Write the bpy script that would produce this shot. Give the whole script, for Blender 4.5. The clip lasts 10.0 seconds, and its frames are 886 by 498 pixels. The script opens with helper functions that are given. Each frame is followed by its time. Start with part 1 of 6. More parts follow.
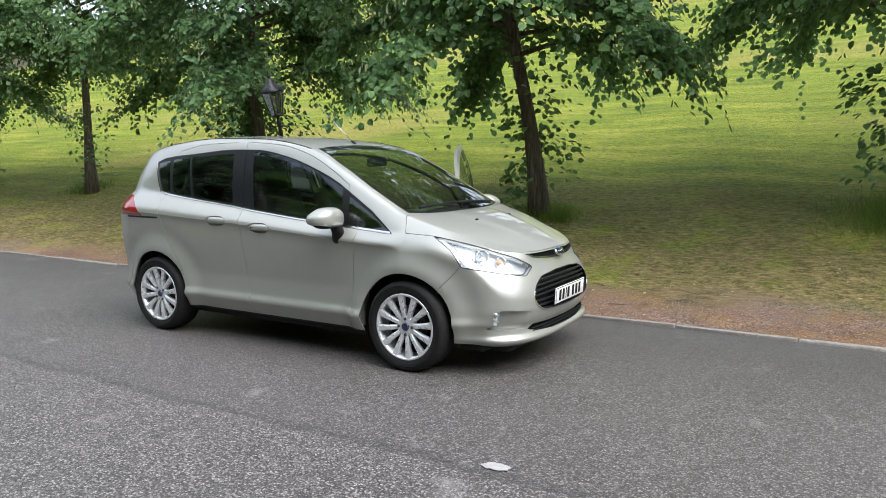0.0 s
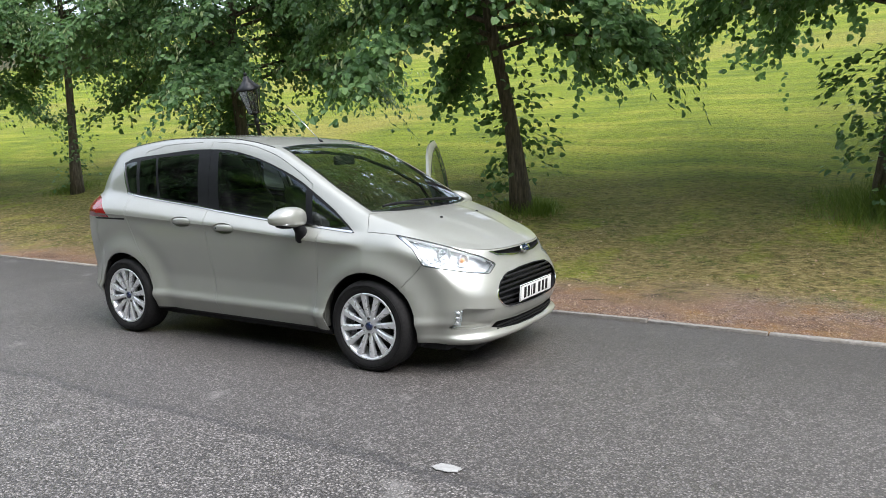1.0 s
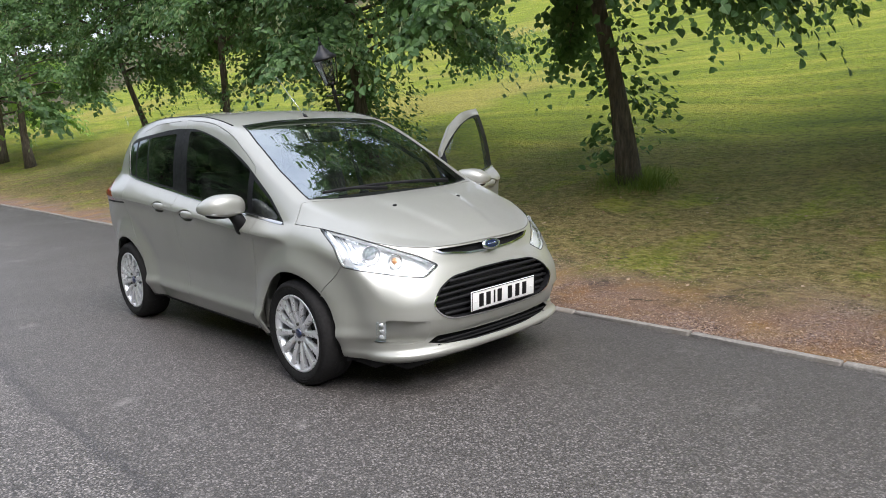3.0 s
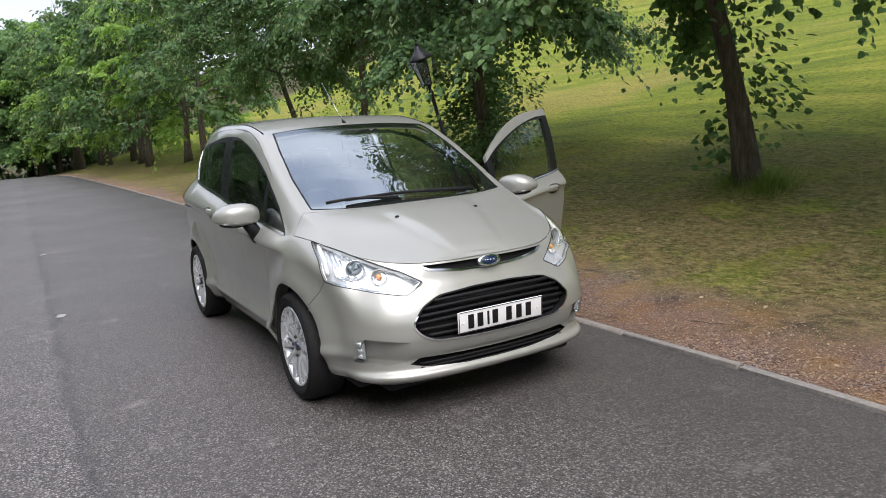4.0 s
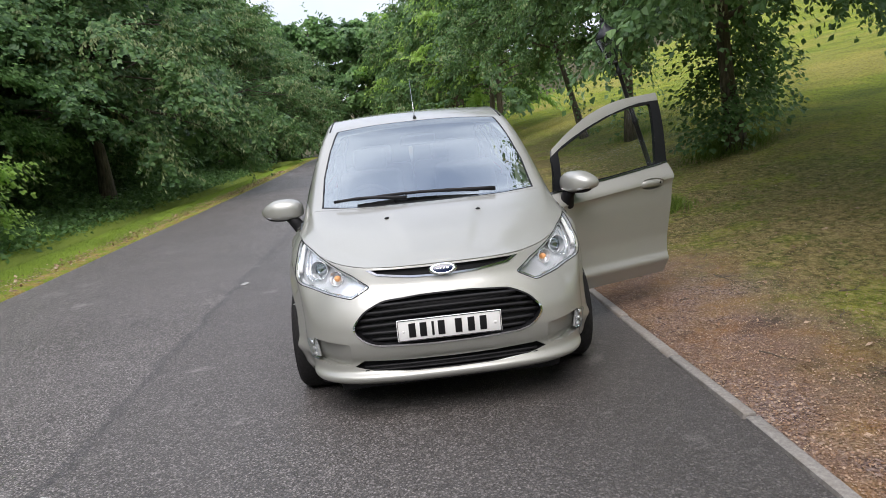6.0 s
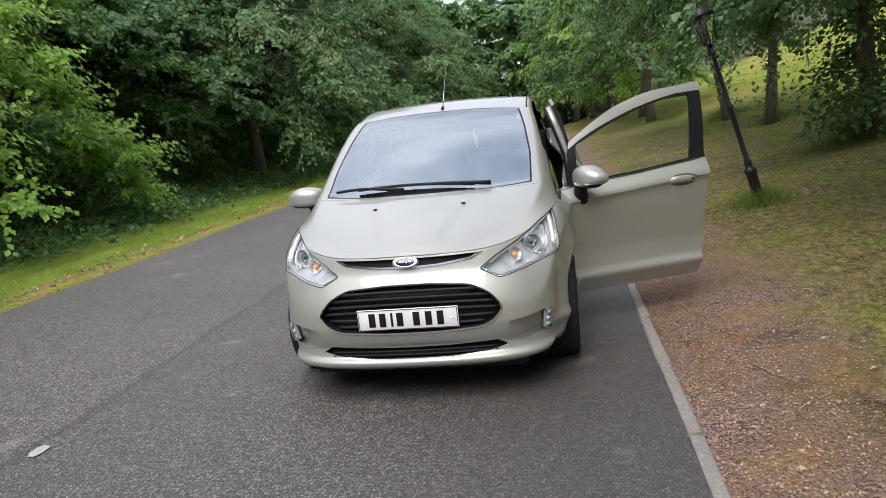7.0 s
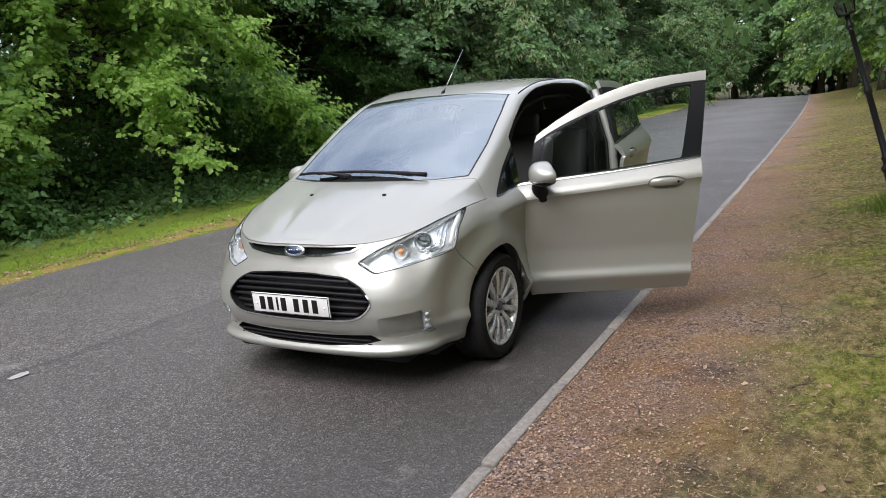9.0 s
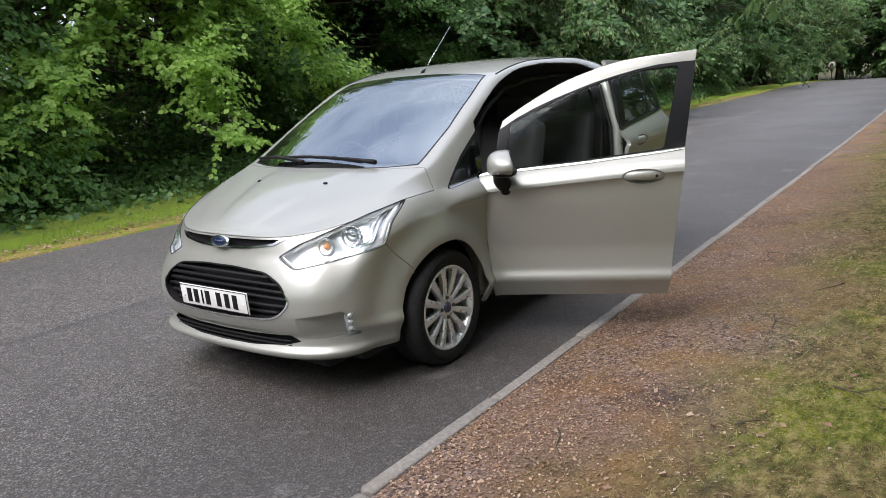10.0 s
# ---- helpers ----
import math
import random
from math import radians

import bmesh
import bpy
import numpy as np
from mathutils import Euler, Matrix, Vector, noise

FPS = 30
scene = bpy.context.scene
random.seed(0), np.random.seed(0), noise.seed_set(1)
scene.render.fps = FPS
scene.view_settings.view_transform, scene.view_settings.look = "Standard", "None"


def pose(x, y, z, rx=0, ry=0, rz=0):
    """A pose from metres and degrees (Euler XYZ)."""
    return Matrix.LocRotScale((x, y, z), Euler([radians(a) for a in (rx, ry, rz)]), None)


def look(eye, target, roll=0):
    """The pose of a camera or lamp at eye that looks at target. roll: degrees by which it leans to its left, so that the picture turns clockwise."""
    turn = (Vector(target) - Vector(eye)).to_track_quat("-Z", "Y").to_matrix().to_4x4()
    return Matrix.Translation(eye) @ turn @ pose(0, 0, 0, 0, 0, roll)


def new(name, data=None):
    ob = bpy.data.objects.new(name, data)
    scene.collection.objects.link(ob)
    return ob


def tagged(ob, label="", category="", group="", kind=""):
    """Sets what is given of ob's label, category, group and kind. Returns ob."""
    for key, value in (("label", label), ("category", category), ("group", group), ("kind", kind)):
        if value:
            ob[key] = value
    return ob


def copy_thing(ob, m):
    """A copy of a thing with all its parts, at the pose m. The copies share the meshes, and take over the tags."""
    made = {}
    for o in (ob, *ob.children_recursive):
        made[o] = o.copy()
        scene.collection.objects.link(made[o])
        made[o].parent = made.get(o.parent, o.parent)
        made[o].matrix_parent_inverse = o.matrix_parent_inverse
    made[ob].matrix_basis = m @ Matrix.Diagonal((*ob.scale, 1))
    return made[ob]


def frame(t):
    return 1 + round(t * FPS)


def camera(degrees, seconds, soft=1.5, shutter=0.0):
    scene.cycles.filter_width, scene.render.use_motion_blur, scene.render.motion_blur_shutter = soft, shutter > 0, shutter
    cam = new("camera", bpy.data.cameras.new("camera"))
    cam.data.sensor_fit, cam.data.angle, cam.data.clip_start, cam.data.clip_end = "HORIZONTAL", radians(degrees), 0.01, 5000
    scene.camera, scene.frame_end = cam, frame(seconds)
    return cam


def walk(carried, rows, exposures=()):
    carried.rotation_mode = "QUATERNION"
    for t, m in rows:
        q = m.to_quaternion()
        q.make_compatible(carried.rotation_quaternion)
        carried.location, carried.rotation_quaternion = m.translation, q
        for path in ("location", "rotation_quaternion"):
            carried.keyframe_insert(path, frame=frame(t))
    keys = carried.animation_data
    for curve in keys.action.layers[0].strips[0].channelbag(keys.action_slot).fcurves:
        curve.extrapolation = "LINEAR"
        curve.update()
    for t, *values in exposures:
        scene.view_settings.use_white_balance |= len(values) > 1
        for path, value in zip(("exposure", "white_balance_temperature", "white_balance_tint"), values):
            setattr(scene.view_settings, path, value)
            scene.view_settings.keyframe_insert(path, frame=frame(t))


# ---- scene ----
cam = camera(62.2, 10.0, soft=0.9)
METRES, EYE, TILT, LEAN, TURN = 8.698, 1.426, 0.0, 0.0, 31.3
ROWS = [
    (0.0, 0.0, 0.0, 0.0, -0.06, -7.29, 0.47),
    (0.5, 0.0046, 0.001, -0.0002, -0.28, -7.51, 0.66),
    (1.0, 0.0265, 0.0047, 0.0016, -0.32, -7.7, 1.22),
    (1.5, 0.0691, 0.015, 0.0081, 7.26, -7.73, 1.91),
    (2.0, 0.107, 0.0501, 0.0021, 9.91, -8.38, 1.95),
    (2.5, 0.1498, 0.0888, 0.0026, 11.85, -9.45, 2.49),
    (4.0, 0.2801, 0.1971, 0.0041, 28.73, -9.61, 3.98),
    (4.5, 0.3292, 0.2264, 0.0078, 37.91, -9.26, 4.97),
    (5.0, 0.3651, 0.2653, 0.0035, 44.8, -9.5, 4.91),
    (5.5, 0.4028, 0.3046, 0.0044, 49.41, -9.61, 5.64),
    (7.0, 0.4945, 0.4484, 0.0043, 67.3, -10.14, 5.59),
    (7.5, 0.5169, 0.4978, 0.008, 73.79, -10.33, 6.24),
    (8.0, 0.5238, 0.5504, 0.0052, 78.26, -10.71, 4.49),
    (8.5, 0.5299, 0.6046, 0.0038, 81.39, -11.15, 4.01),
    (9.0, 0.5345, 0.658, 0.0069, 87.09, -11.59, 4.2),
    (9.5, 0.5168, 0.7011, 0.0039, 89.85, -12.37, 3.5),
    (10.0, 0.4933, 0.7442, 0.003, 93.92, -12.77, 3.74),
]
walk(cam, [(t, pose(3.92, -4.758, EYE, TILT, LEAN, TURN) @ pose(METRES * x, METRES * y, METRES * z, 90 + pitch, roll, yaw)) for t, x, y, z, yaw, pitch, roll in ROWS], [(0.0, 1.21, 6220, 11), (2.0, 1.16, 6300, 12), (4.5, 0.77, 6380, 16), (7.5, 0.84, 6380, 15), (10.0, 0.92, 6300, 16)])

# ---- light ----
SUN_EL, SUN_AZ = 56.0, -12.0  # degrees; azimuth from +x, anticlockwise
world = bpy.data.worlds.new("sky")
scene.world = world
world.use_nodes = True
wn, wl = world.node_tree.nodes, world.node_tree.links
wn.clear()
sky = wn.new("ShaderNodeTexSky")
sky.sky_type, sky.sun_disc = "NISHITA", False
sky.sun_elevation, sky.sun_rotation = radians(SUN_EL), radians(90 - SUN_AZ)
sky.air_density, sky.dust_density = 1.0, 2.0
tc = wn.new("ShaderNodeTexCoord")
mp = wn.new("ShaderNodeMapping")
mp.inputs["Scale"].default_value = (1.0, 1.0, 2.2)
cl = wn.new("ShaderNodeTexNoise")
cl.inputs["Scale"].default_value, cl.inputs["Detail"].default_value, cl.inputs["Roughness"].default_value = 1.9, 5.0, 0.5
cr = wn.new("ShaderNodeMapRange")
cr.inputs["From Min"].default_value, cr.inputs["From Max"].default_value = 0.36, 0.62
cr.inputs["To Min"].default_value, cr.inputs["To Max"].default_value = 0.28, 1.0
mx = wn.new("ShaderNodeMix")
mx.data_type = "RGBA"
mx.inputs["B"].default_value = (6.2, 6.6, 7.2, 1)
bg = wn.new("ShaderNodeBackground")
bg.inputs["Strength"].default_value = 0.14
wo = wn.new("ShaderNodeOutputWorld")
wl.new(tc.outputs["Generated"], mp.inputs["Vector"])
wl.new(mp.outputs["Vector"], cl.inputs["Vector"])
wl.new(cl.outputs["Fac"], cr.inputs["Value"])
wl.new(cr.outputs["Result"], mx.inputs["Factor"])
wl.new(sky.outputs["Color"], mx.inputs["A"])
# an overcast dome: brightest overhead, dimmer towards the horizon
up = wn.new("ShaderNodeSeparateXYZ")
dome = wn.new("ShaderNodeMapRange")
dome.inputs["From Min"].default_value, dome.inputs["From Max"].default_value = 0.0, 0.9
dome.inputs["To Min"].default_value, dome.inputs["To Max"].default_value = 0.62, 1.18
lit = wn.new("ShaderNodeVectorMath")
lit.operation = "SCALE"
wl.new(tc.outputs["Generated"], up.inputs["Vector"])
wl.new(up.outputs["Z"], dome.inputs["Value"])
wl.new(mx.outputs["Result"], lit.inputs["Vector"])
wl.new(dome.outputs["Result"], lit.inputs["Scale"])
wl.new(lit.outputs["Vector"], bg.inputs["Color"])
wl.new(bg.outputs["Background"], wo.inputs["Surface"])
sun = new("sun", bpy.data.lights.new("sun", "SUN"))
sun.data.energy, sun.data.angle, sun.data.color = 2.1, radians(50), (1.0, 0.96, 0.90)
sun_to = Vector((math.cos(radians(SUN_AZ)) * math.cos(radians(SUN_EL)), math.sin(radians(SUN_AZ)) * math.cos(radians(SUN_EL)), math.sin(radians(SUN_EL))))
sun.matrix_world = look(sun_to * 60, (0, 0, 0))

# ---- materials ----
class Nodes:
    """A small builder for a node material."""

    def __init__(self, name, rough=0.6, metal=0.0):
        self.mat = bpy.data.materials.new(name)
        self.mat.use_nodes = True
        self.tree = self.mat.node_tree
        self.bsdf = self.tree.nodes["Principled BSDF"]
        self.out = self.tree.nodes["Material Output"]
        self.set("Roughness", rough)
        self.set("Metallic", metal)

    def set(self, socket, value):
        s = self.bsdf.inputs[socket]
        if isinstance(value, bpy.types.NodeSocket):
            self.tree.links.new(value, s)
        else:
            s.default_value = (*value, 1) if isinstance(value, tuple) and len(value) == 3 and s.type == "RGBA" else value
        return self

    def node(self, kind, **inputs):
        n = self.tree.nodes.new(kind)
        for key, value in inputs.items():
            self.give(n.inputs[key.replace("_", " ")], value)
        return n

    def give(self, s, value):
        if isinstance(value, bpy.types.NodeSocket):
            self.tree.links.new(value, s)
        else:
            s.default_value = (*value, 1) if isinstance(value, tuple) and len(value) == 3 and s.type == "RGBA" else value

    def where(self, kind="Object"):
        return self.node("ShaderNodeTexCoord").outputs[kind]

    def noise(self, scale, detail=4.0, rough=0.55, at=None, out="Fac"):
        return self.node("ShaderNodeTexNoise", Vector=at or self.where(), Scale=scale, Detail=detail, Roughness=rough).outputs[out]

    def cells(self, scale, at=None, out="Color", feature="F1"):
        n = self.node("ShaderNodeTexVoronoi", Vector=at or self.where(), Scale=scale)
        n.feature = feature
        return n.outputs[out]

    def ramp(self, fac, stops):
        n = self.node("ShaderNodeValToRGB", Fac=fac)
        e = n.color_ramp.elements
        while len(e) < len(stops):
            e.new(0.5)
        for el, (p, c) in zip(e, stops):
            el.position, el.color = p, (*c, 1) if isinstance(c, tuple) else (c, c, c, 1)
        return n.outputs["Color"]

    def step(self, fac, a, b, lo=0.0, hi=1.0):
        return self.node("ShaderNodeMapRange", Value=fac, From_Min=a, From_Max=b, To_Min=lo, To_Max=hi).outputs["Result"]

    def mix(self, fac, a, b, blend="MIX"):
        n = self.node("ShaderNodeMix")
        n.data_type, n.blend_type = "RGBA", blend
        for s, v in ((n.inputs["Factor"], fac), (n.inputs["A"], a), (n.inputs["B"], b)):
            self.give(s, v)
        return n.outputs["Result"]

    def maths(self, op, a, b=0.0):
        n = self.node("ShaderNodeMath")
        n.operation = op
        self.give(n.inputs[0], a)
        self.give(n.inputs[1], b)
        return n.outputs[0]

    def bump(self, height, strength=0.3, distance=0.01):
        self.set("Normal", self.node("ShaderNodeBump", Height=height, Strength=strength, Distance=distance).outputs["Normal"])
        return self


def plain(name, colour, rough=0.5, metal=0.0, coat=0.0, wear=0.08, scale=9.0, spec=0.5):
    """A nearly uniform surface with faint blotches and a little uneven gloss."""
    n = Nodes(name, rough, metal)
    spots = n.noise(scale, 5)
    n.set("Base Color", n.mix(spots, tuple(c * (1 - wear) for c in colour), tuple(min(1, c * (1 + wear)) for c in colour)))
    n.set("Roughness", n.step(n.noise(scale * 3), 0.3, 0.7, rough * 0.85, min(1, rough * 1.15)))
    n.set("Specular IOR Level", spec)
    if coat:
        n.set("Coat Weight", coat).set("Coat Roughness", 0.03)
    return n.mat


def asphalt():
    n = Nodes("asphalt", 0.8)
    at = n.where("Object")
    stones = n.cells(94.0, at)
    gaps = n.cells(94.0, at, "Distance")
    grey = n.ramp(n.node("ShaderNodeSeparateColor", Color=stones).outputs[0], [(0.0, (0.030, 0.027, 0.025)), (0.4, (0.118, 0.107, 0.098)), (0.8, (0.25, 0.228, 0.215)), (1.0, (0.42, 0.385, 0.365))])
    grey = n.mix(n.step(gaps, 0.38, 0.66, 0.0, 0.8), grey, (0.018, 0.016, 0.014))
    fine = n.noise(240.0, 2, at=at)
    grey = n.mix(n.step(fine, 0.35, 0.7, 0.0, 0.5), grey, (0.05, 0.047, 0.046))
    wide = n.noise(0.35, 5, at=at)
    grey = n.mix(n.step(wide, 0.35, 0.7, 0.0, 0.2), grey, (0.135, 0.125, 0.117))
    sep = n.node("ShaderNodeSeparateXYZ", Vector=at)
    wob = n.maths("MULTIPLY", n.maths("SUBTRACT", n.noise(2.2, 4, at=at), 0.5), 0.22)
    y = n.maths("ADD", sep.outputs["Y"], wob)
    # kerb-side lane toned darker beyond the seam, standing in for tree shade
    lane = n.step(y, -2.02, -1.92, 0.0, 0.3)
    grey = n.mix(lane, grey, (0.05, 0.046, 0.042))
    # two laid strips: edge strip darker near the kerb, with shade painted in too
    edge = n.step(y, -0.5, 0.8)
    grey = n.mix(n.maths("MULTIPLY", edge, 0.5), grey, (0.042, 0.038, 0.034))
    seam = n.maths("ABSOLUTE", n.maths("ADD", y, 1.96))
    grey = n.mix(n.step(seam, 0.0, 0.06, 0.5, 0.0), grey, (0.025, 0.024, 0.026))
    pale = n.noise(1.6, 6, 0.7, at=at)
    grey = n.mix(n.step(pale, 0.60, 0.70, 0.0, 0.45), grey, (0.27, 0.255, 0.24))
    n.set("Base Color", grey)
    n.set("Roughness", n.step(wide, 0.3, 0.7, 0.40, 0.58))
    n.bump(n.maths("ADD", n.cells(105.0, at, "Distance"), n.maths("MULTIPLY", fine, 0.4)), 0.55, 0.006)
    return n.mat


def turf():
    """Grass, with worn litter-strewn soil along the kerb and fallen leaves at the road's far edge."""
    n = Nodes("turf", 0.9)
    at = n.where("Object")
    sep = n.node("ShaderNodeSeparateXYZ", Vector=at)
    bend = n.maths("MULTIPLY", n.maths("POWER", n.maths("MINIMUM", sep.outputs["X"], 0.0), 2.0), 0.00042)
    wob = n.maths("MULTIPLY", n.maths("SUBTRACT", n.noise(0.9, 5, at=at), 0.5), 1.6)
    y = n.maths("ADD", n.maths("ADD", sep.outputs["Y"], bend), wob)
    blades = n.step(n.noise(60.0, 4, 0.75, at=at), 0.34, 0.66)
    mown = n.node("ShaderNodeTexNoise", Vector=n.node("ShaderNodeMapping", Vector=at, Scale=(0.35, 1.9, 1.0)).outputs[0], Scale=1.2, Detail=7.0).outputs["Fac"]
    # the mown bank: fresh green, with paler streaks and dry patches higher up
    green = n.mix(blades, (0.125, 0.18, 0.010), (0.27, 0.325, 0.022))
    green = n.mix(n.step(mown, 0.52, 0.66, 0.0, 0.85), green, (0.33, 0.34, 0.042))
    green = n.mix(n.step(mown, 0.47, 0.34, 0.0, 0.7), green, (0.10, 0.15, 0.012))
    broad = n.noise(0.16, 4, 0.6, at=n.node("ShaderNodeMapping", Vector=at, Scale=(0.6, 1.5, 1.0)).outputs[0])
    green = n.mix(n.step(broad, 0.50, 0.64, 0.0, 0.65), green, (0.36, 0.30, 0.075))
    tuss = n.noise(7.0, 5, 0.75, at=n.node("ShaderNodeMapping", Vector=at, Scale=(0.85, 1.2, 1.0)).outputs[0])
    # worn turf near the trees: straw, clippings and dark thatch
    dry = n.mix(blades, (0.115, 0.09, 0.032), (0.30, 0.235, 0.085))
    dry = n.mix(n.step(tuss, 0.52, 0.66, 0.0, 0.7), dry, (0.33, 0.262, 0.115))
    mott = n.noise(3.4, 6, 0.78, at=n.node("ShaderNodeMapping", Vector=at, Location=(3.0, 9.0, 0.0)).outputs[0])
    dry = n.mix(n.step(mott, 0.52, 0.62, 0.0, 0.6), dry, (0.34, 0.255, 0.105))
    dry = n.mix(n.step(mott, 0.48, 0.38, 0.0, 0.9), dry, (0.095, 0.13, 0.018))
    dry = n.mix(n.step(tuss, 0.5, 0.34, 0.0, 0.7), dry, (0.06, 0.05, 0.022))
    patch = n.noise(1.15, 5, 0.62, at=at)
    near = n.step(y, 3.6, 7.2)
    sward = n.mix(n.maths("MINIMUM", 1.0, n.maths("ADD", near, n.step(patch, 0.53, 0.60, 0.0, 0.75))), dry, green)
    clump = n.noise(15.0, 4, 0.8, at=n.node("ShaderNodeMapping", Vector=at, Location=(7.0, 2.0, 0.0), Scale=(0.7, 1.3, 1.0)).outputs[0])
    sward = n.mix(1.0, sward, n.ramp(clump, [(0.38, 0.42), (0.49, 0.98), (0.64, 1.0)]), "MULTIPLY")
    worn = n.step(near, 1.0, 0.0)
    sward = n.mix(n.maths("MULTIPLY", worn, n.step(clump, 0.52, 0.62, 0.0, 0.75)), sward, (0.42, 0.34, 0.145))
    lumps = n.noise(15.0, 5, 0.7, at=n.node("ShaderNodeMapping", Vector=at, Scale=(0.7, 1.3, 1.0)).outputs[0])
    sward = n.mix(n.step(lumps, 0.46, 0.62, 0.0, 0.5), sward, (0.085, 0.095, 0.018))
    sward = n.mix(n.maths("MULTIPLY", worn, n.step(n.noise(26.0, 4, 0.7, at=at), 0.56, 0.66, 0.0, 0.65)), sward, (0.40, 0.335, 0.15))
    grit = n.noise(95.0, 4, 0.7, at=at)
    soil = n.ramp(grit, [(0.25, (0.06, 0.036, 0.028)), (0.45, (0.21, 0.135, 0.098)), (0.6, (0.345, 0.235, 0.172)), (0.8, (0.56, 0.46, 0.38))])
    # pinkish gravel shows through in places
    stones = n.cells(75.0, at)
    gravel = n.ramp(n.node("ShaderNodeSeparateColor", Color=stones).outputs[0], [(0.0, (0.06, 0.045, 0.042)), (0.4, (0.20, 0.14, 0.12)), (0.75, (0.33, 0.24, 0.205)), (1.0, (0.47, 0.38, 0.33))])
    soil = n.mix(n.step(n.noise(0.9, 5, 0.65, at=n.node("ShaderNodeMapping", Vector=at, Location=(1.0, 5.0, 0.0)).outputs[0]), 0.42, 0.55), gravel, soil)
    rust = n.noise(2.6, 5, 0.65, at=at)
    soil = n.mix(n.step(rust, 0.52, 0.68, 0.0, 0.6), soil, (0.34, 0.165, 0.045))
    soil = n.mix(n.step(n.noise(1.7, 6, 0.7, at=at), 0.50, 0.64, 0.0, 0.55), soil, (0.38, 0.25, 0.10))
    soil = n.mix(n.step(n.noise(1.25, 6, 0.7, at=n.node("ShaderNodeMapping", Vector=at, Location=(7.0, 3.0, 0.0)).outputs[0]), 0.54, 0.68, 0.0, 0.8), soil, (0.065, 0.05, 0.045))
    bare = n.step(sep.outputs["X"], -5.0, -2.0, 1.5, 1.8)
    col = n.mix(n.step(n.maths("SUBTRACT", y, bare), 0.0, 0.8), soil, sward)
    # far verge
    lush = n.mix(blades, (0.10, 0.18, 0.014), (0.27, 0.36, 0.036))
    litter = n.mix(n.step(blades, 0.4, 0.6), (0.26, 0.16, 0.05), (0.42, 0.33, 0.11))
    litter = n.mix(n.step(n.noise(5.0, 5, 0.7, at=at), 0.42, 0.6), litter, lush)
    v = n.maths("ADD", n.maths("ADD", sep.outputs["Y"], bend), n.maths("MULTIPLY", wob, 0.45))
    verge = n.mix(n.step(v, -5.25, -5.0), lush, litter)
    # dark earth under the wood, with the trees' shade put into its colour
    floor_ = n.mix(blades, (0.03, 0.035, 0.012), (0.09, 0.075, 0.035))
    path = n.mix(blades, (0.09, 0.065, 0.04), (0.20, 0.15, 0.09))
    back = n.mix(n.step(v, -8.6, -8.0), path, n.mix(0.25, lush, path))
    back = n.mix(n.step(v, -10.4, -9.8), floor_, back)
    verge = n.mix(n.step(v, -6.12, -5.92), back, verge)
    col = n.mix(n.step(sep.outputs["Y"], -2.5, -2.4), verge, col)
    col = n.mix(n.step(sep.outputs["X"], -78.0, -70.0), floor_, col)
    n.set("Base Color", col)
    n.set("Specular IOR Level", 0.2)
    n.bump(n.maths("ADD", blades, n.noise(14.0, 3, at=at)), 0.7, 0.03)
    return n.mat


def leaf(name, dark, mid, light, thin=0.35, shade=0.55):
    n = Nodes(name, 0.45)
    rnd = n.node("ShaderNodeNewGeometry").outputs["Random Per Island"]
    tone = n.ramp(rnd, [(0.0, dark), (0.55, mid), (1.0, light)])
    big = n.noise(0.7, 3)
    col = n.mix(n.step(big, 0.35, 0.65, 0.0, shade), tone, dark)
    n.set("Base Color", col)
    n.set("Specular IOR Level", 0.36)
    tr = n.node("ShaderNodeBsdfTranslucent", Color=n.mix(0.6, col, light))
    ms = n.node("ShaderNodeMixShader", Fac=thin)
    n.tree.links.new(n.bsdf.outputs[0], ms.inputs[1])
    n.tree.links.new(tr.outputs[0], ms.inputs[2])
    n.tree.links.new(ms.outputs[0], n.out.inputs["Surface"])
    return n.mat


def bark():
    n = Nodes("bark", 0.9)
    at = n.node("ShaderNodeMapping", Vector=n.where(), Scale=(9.0, 9.0, 1.6)).outputs[0]
    ridges = n.noise(2.6, 6, 0.65, at=at)
    col = n.ramp(ridges, [(0.3, (0.035, 0.029, 0.021)), (0.55, (0.12, 0.097, 0.07)), (0.75, (0.22, 0.185, 0.14))])
    col = n.mix(n.step(n.noise(1.3, 4), 0.5, 0.7, 0.0, 0.4), col, (0.05, 0.07, 0.025))
    n.set("Base Color", col)
    n.bump(ridges, 0.8, 0.03)
    return n.mat


def concrete():
    n = Nodes("kerb concrete", 0.85)
    at = n.where()
    col = n.ramp(n.noise(45.0, 5, 0.7, at=at), [(0.3, (0.14, 0.128, 0.112)), (0.6, (0.27, 0.25, 0.222)), (0.8, (0.40, 0.375, 0.34))])
    col = n.mix(n.step(n.noise(4.0, 5, 0.6, at=at), 0.5, 0.7, 0.0, 0.55), col, (0.15, 0.12, 0.085))
    rnd = n.node("ShaderNodeObjectInfo").outputs["Random"]
    col = n.mix(n.step(rnd, 0.0, 1.0, 0.0, 0.3), col, (0.13, 0.125, 0.12))
    n.set("Base Color", col)
    n.bump(n.noise(120.0, 4, at=at), 0.5, 0.004)
    return n.mat


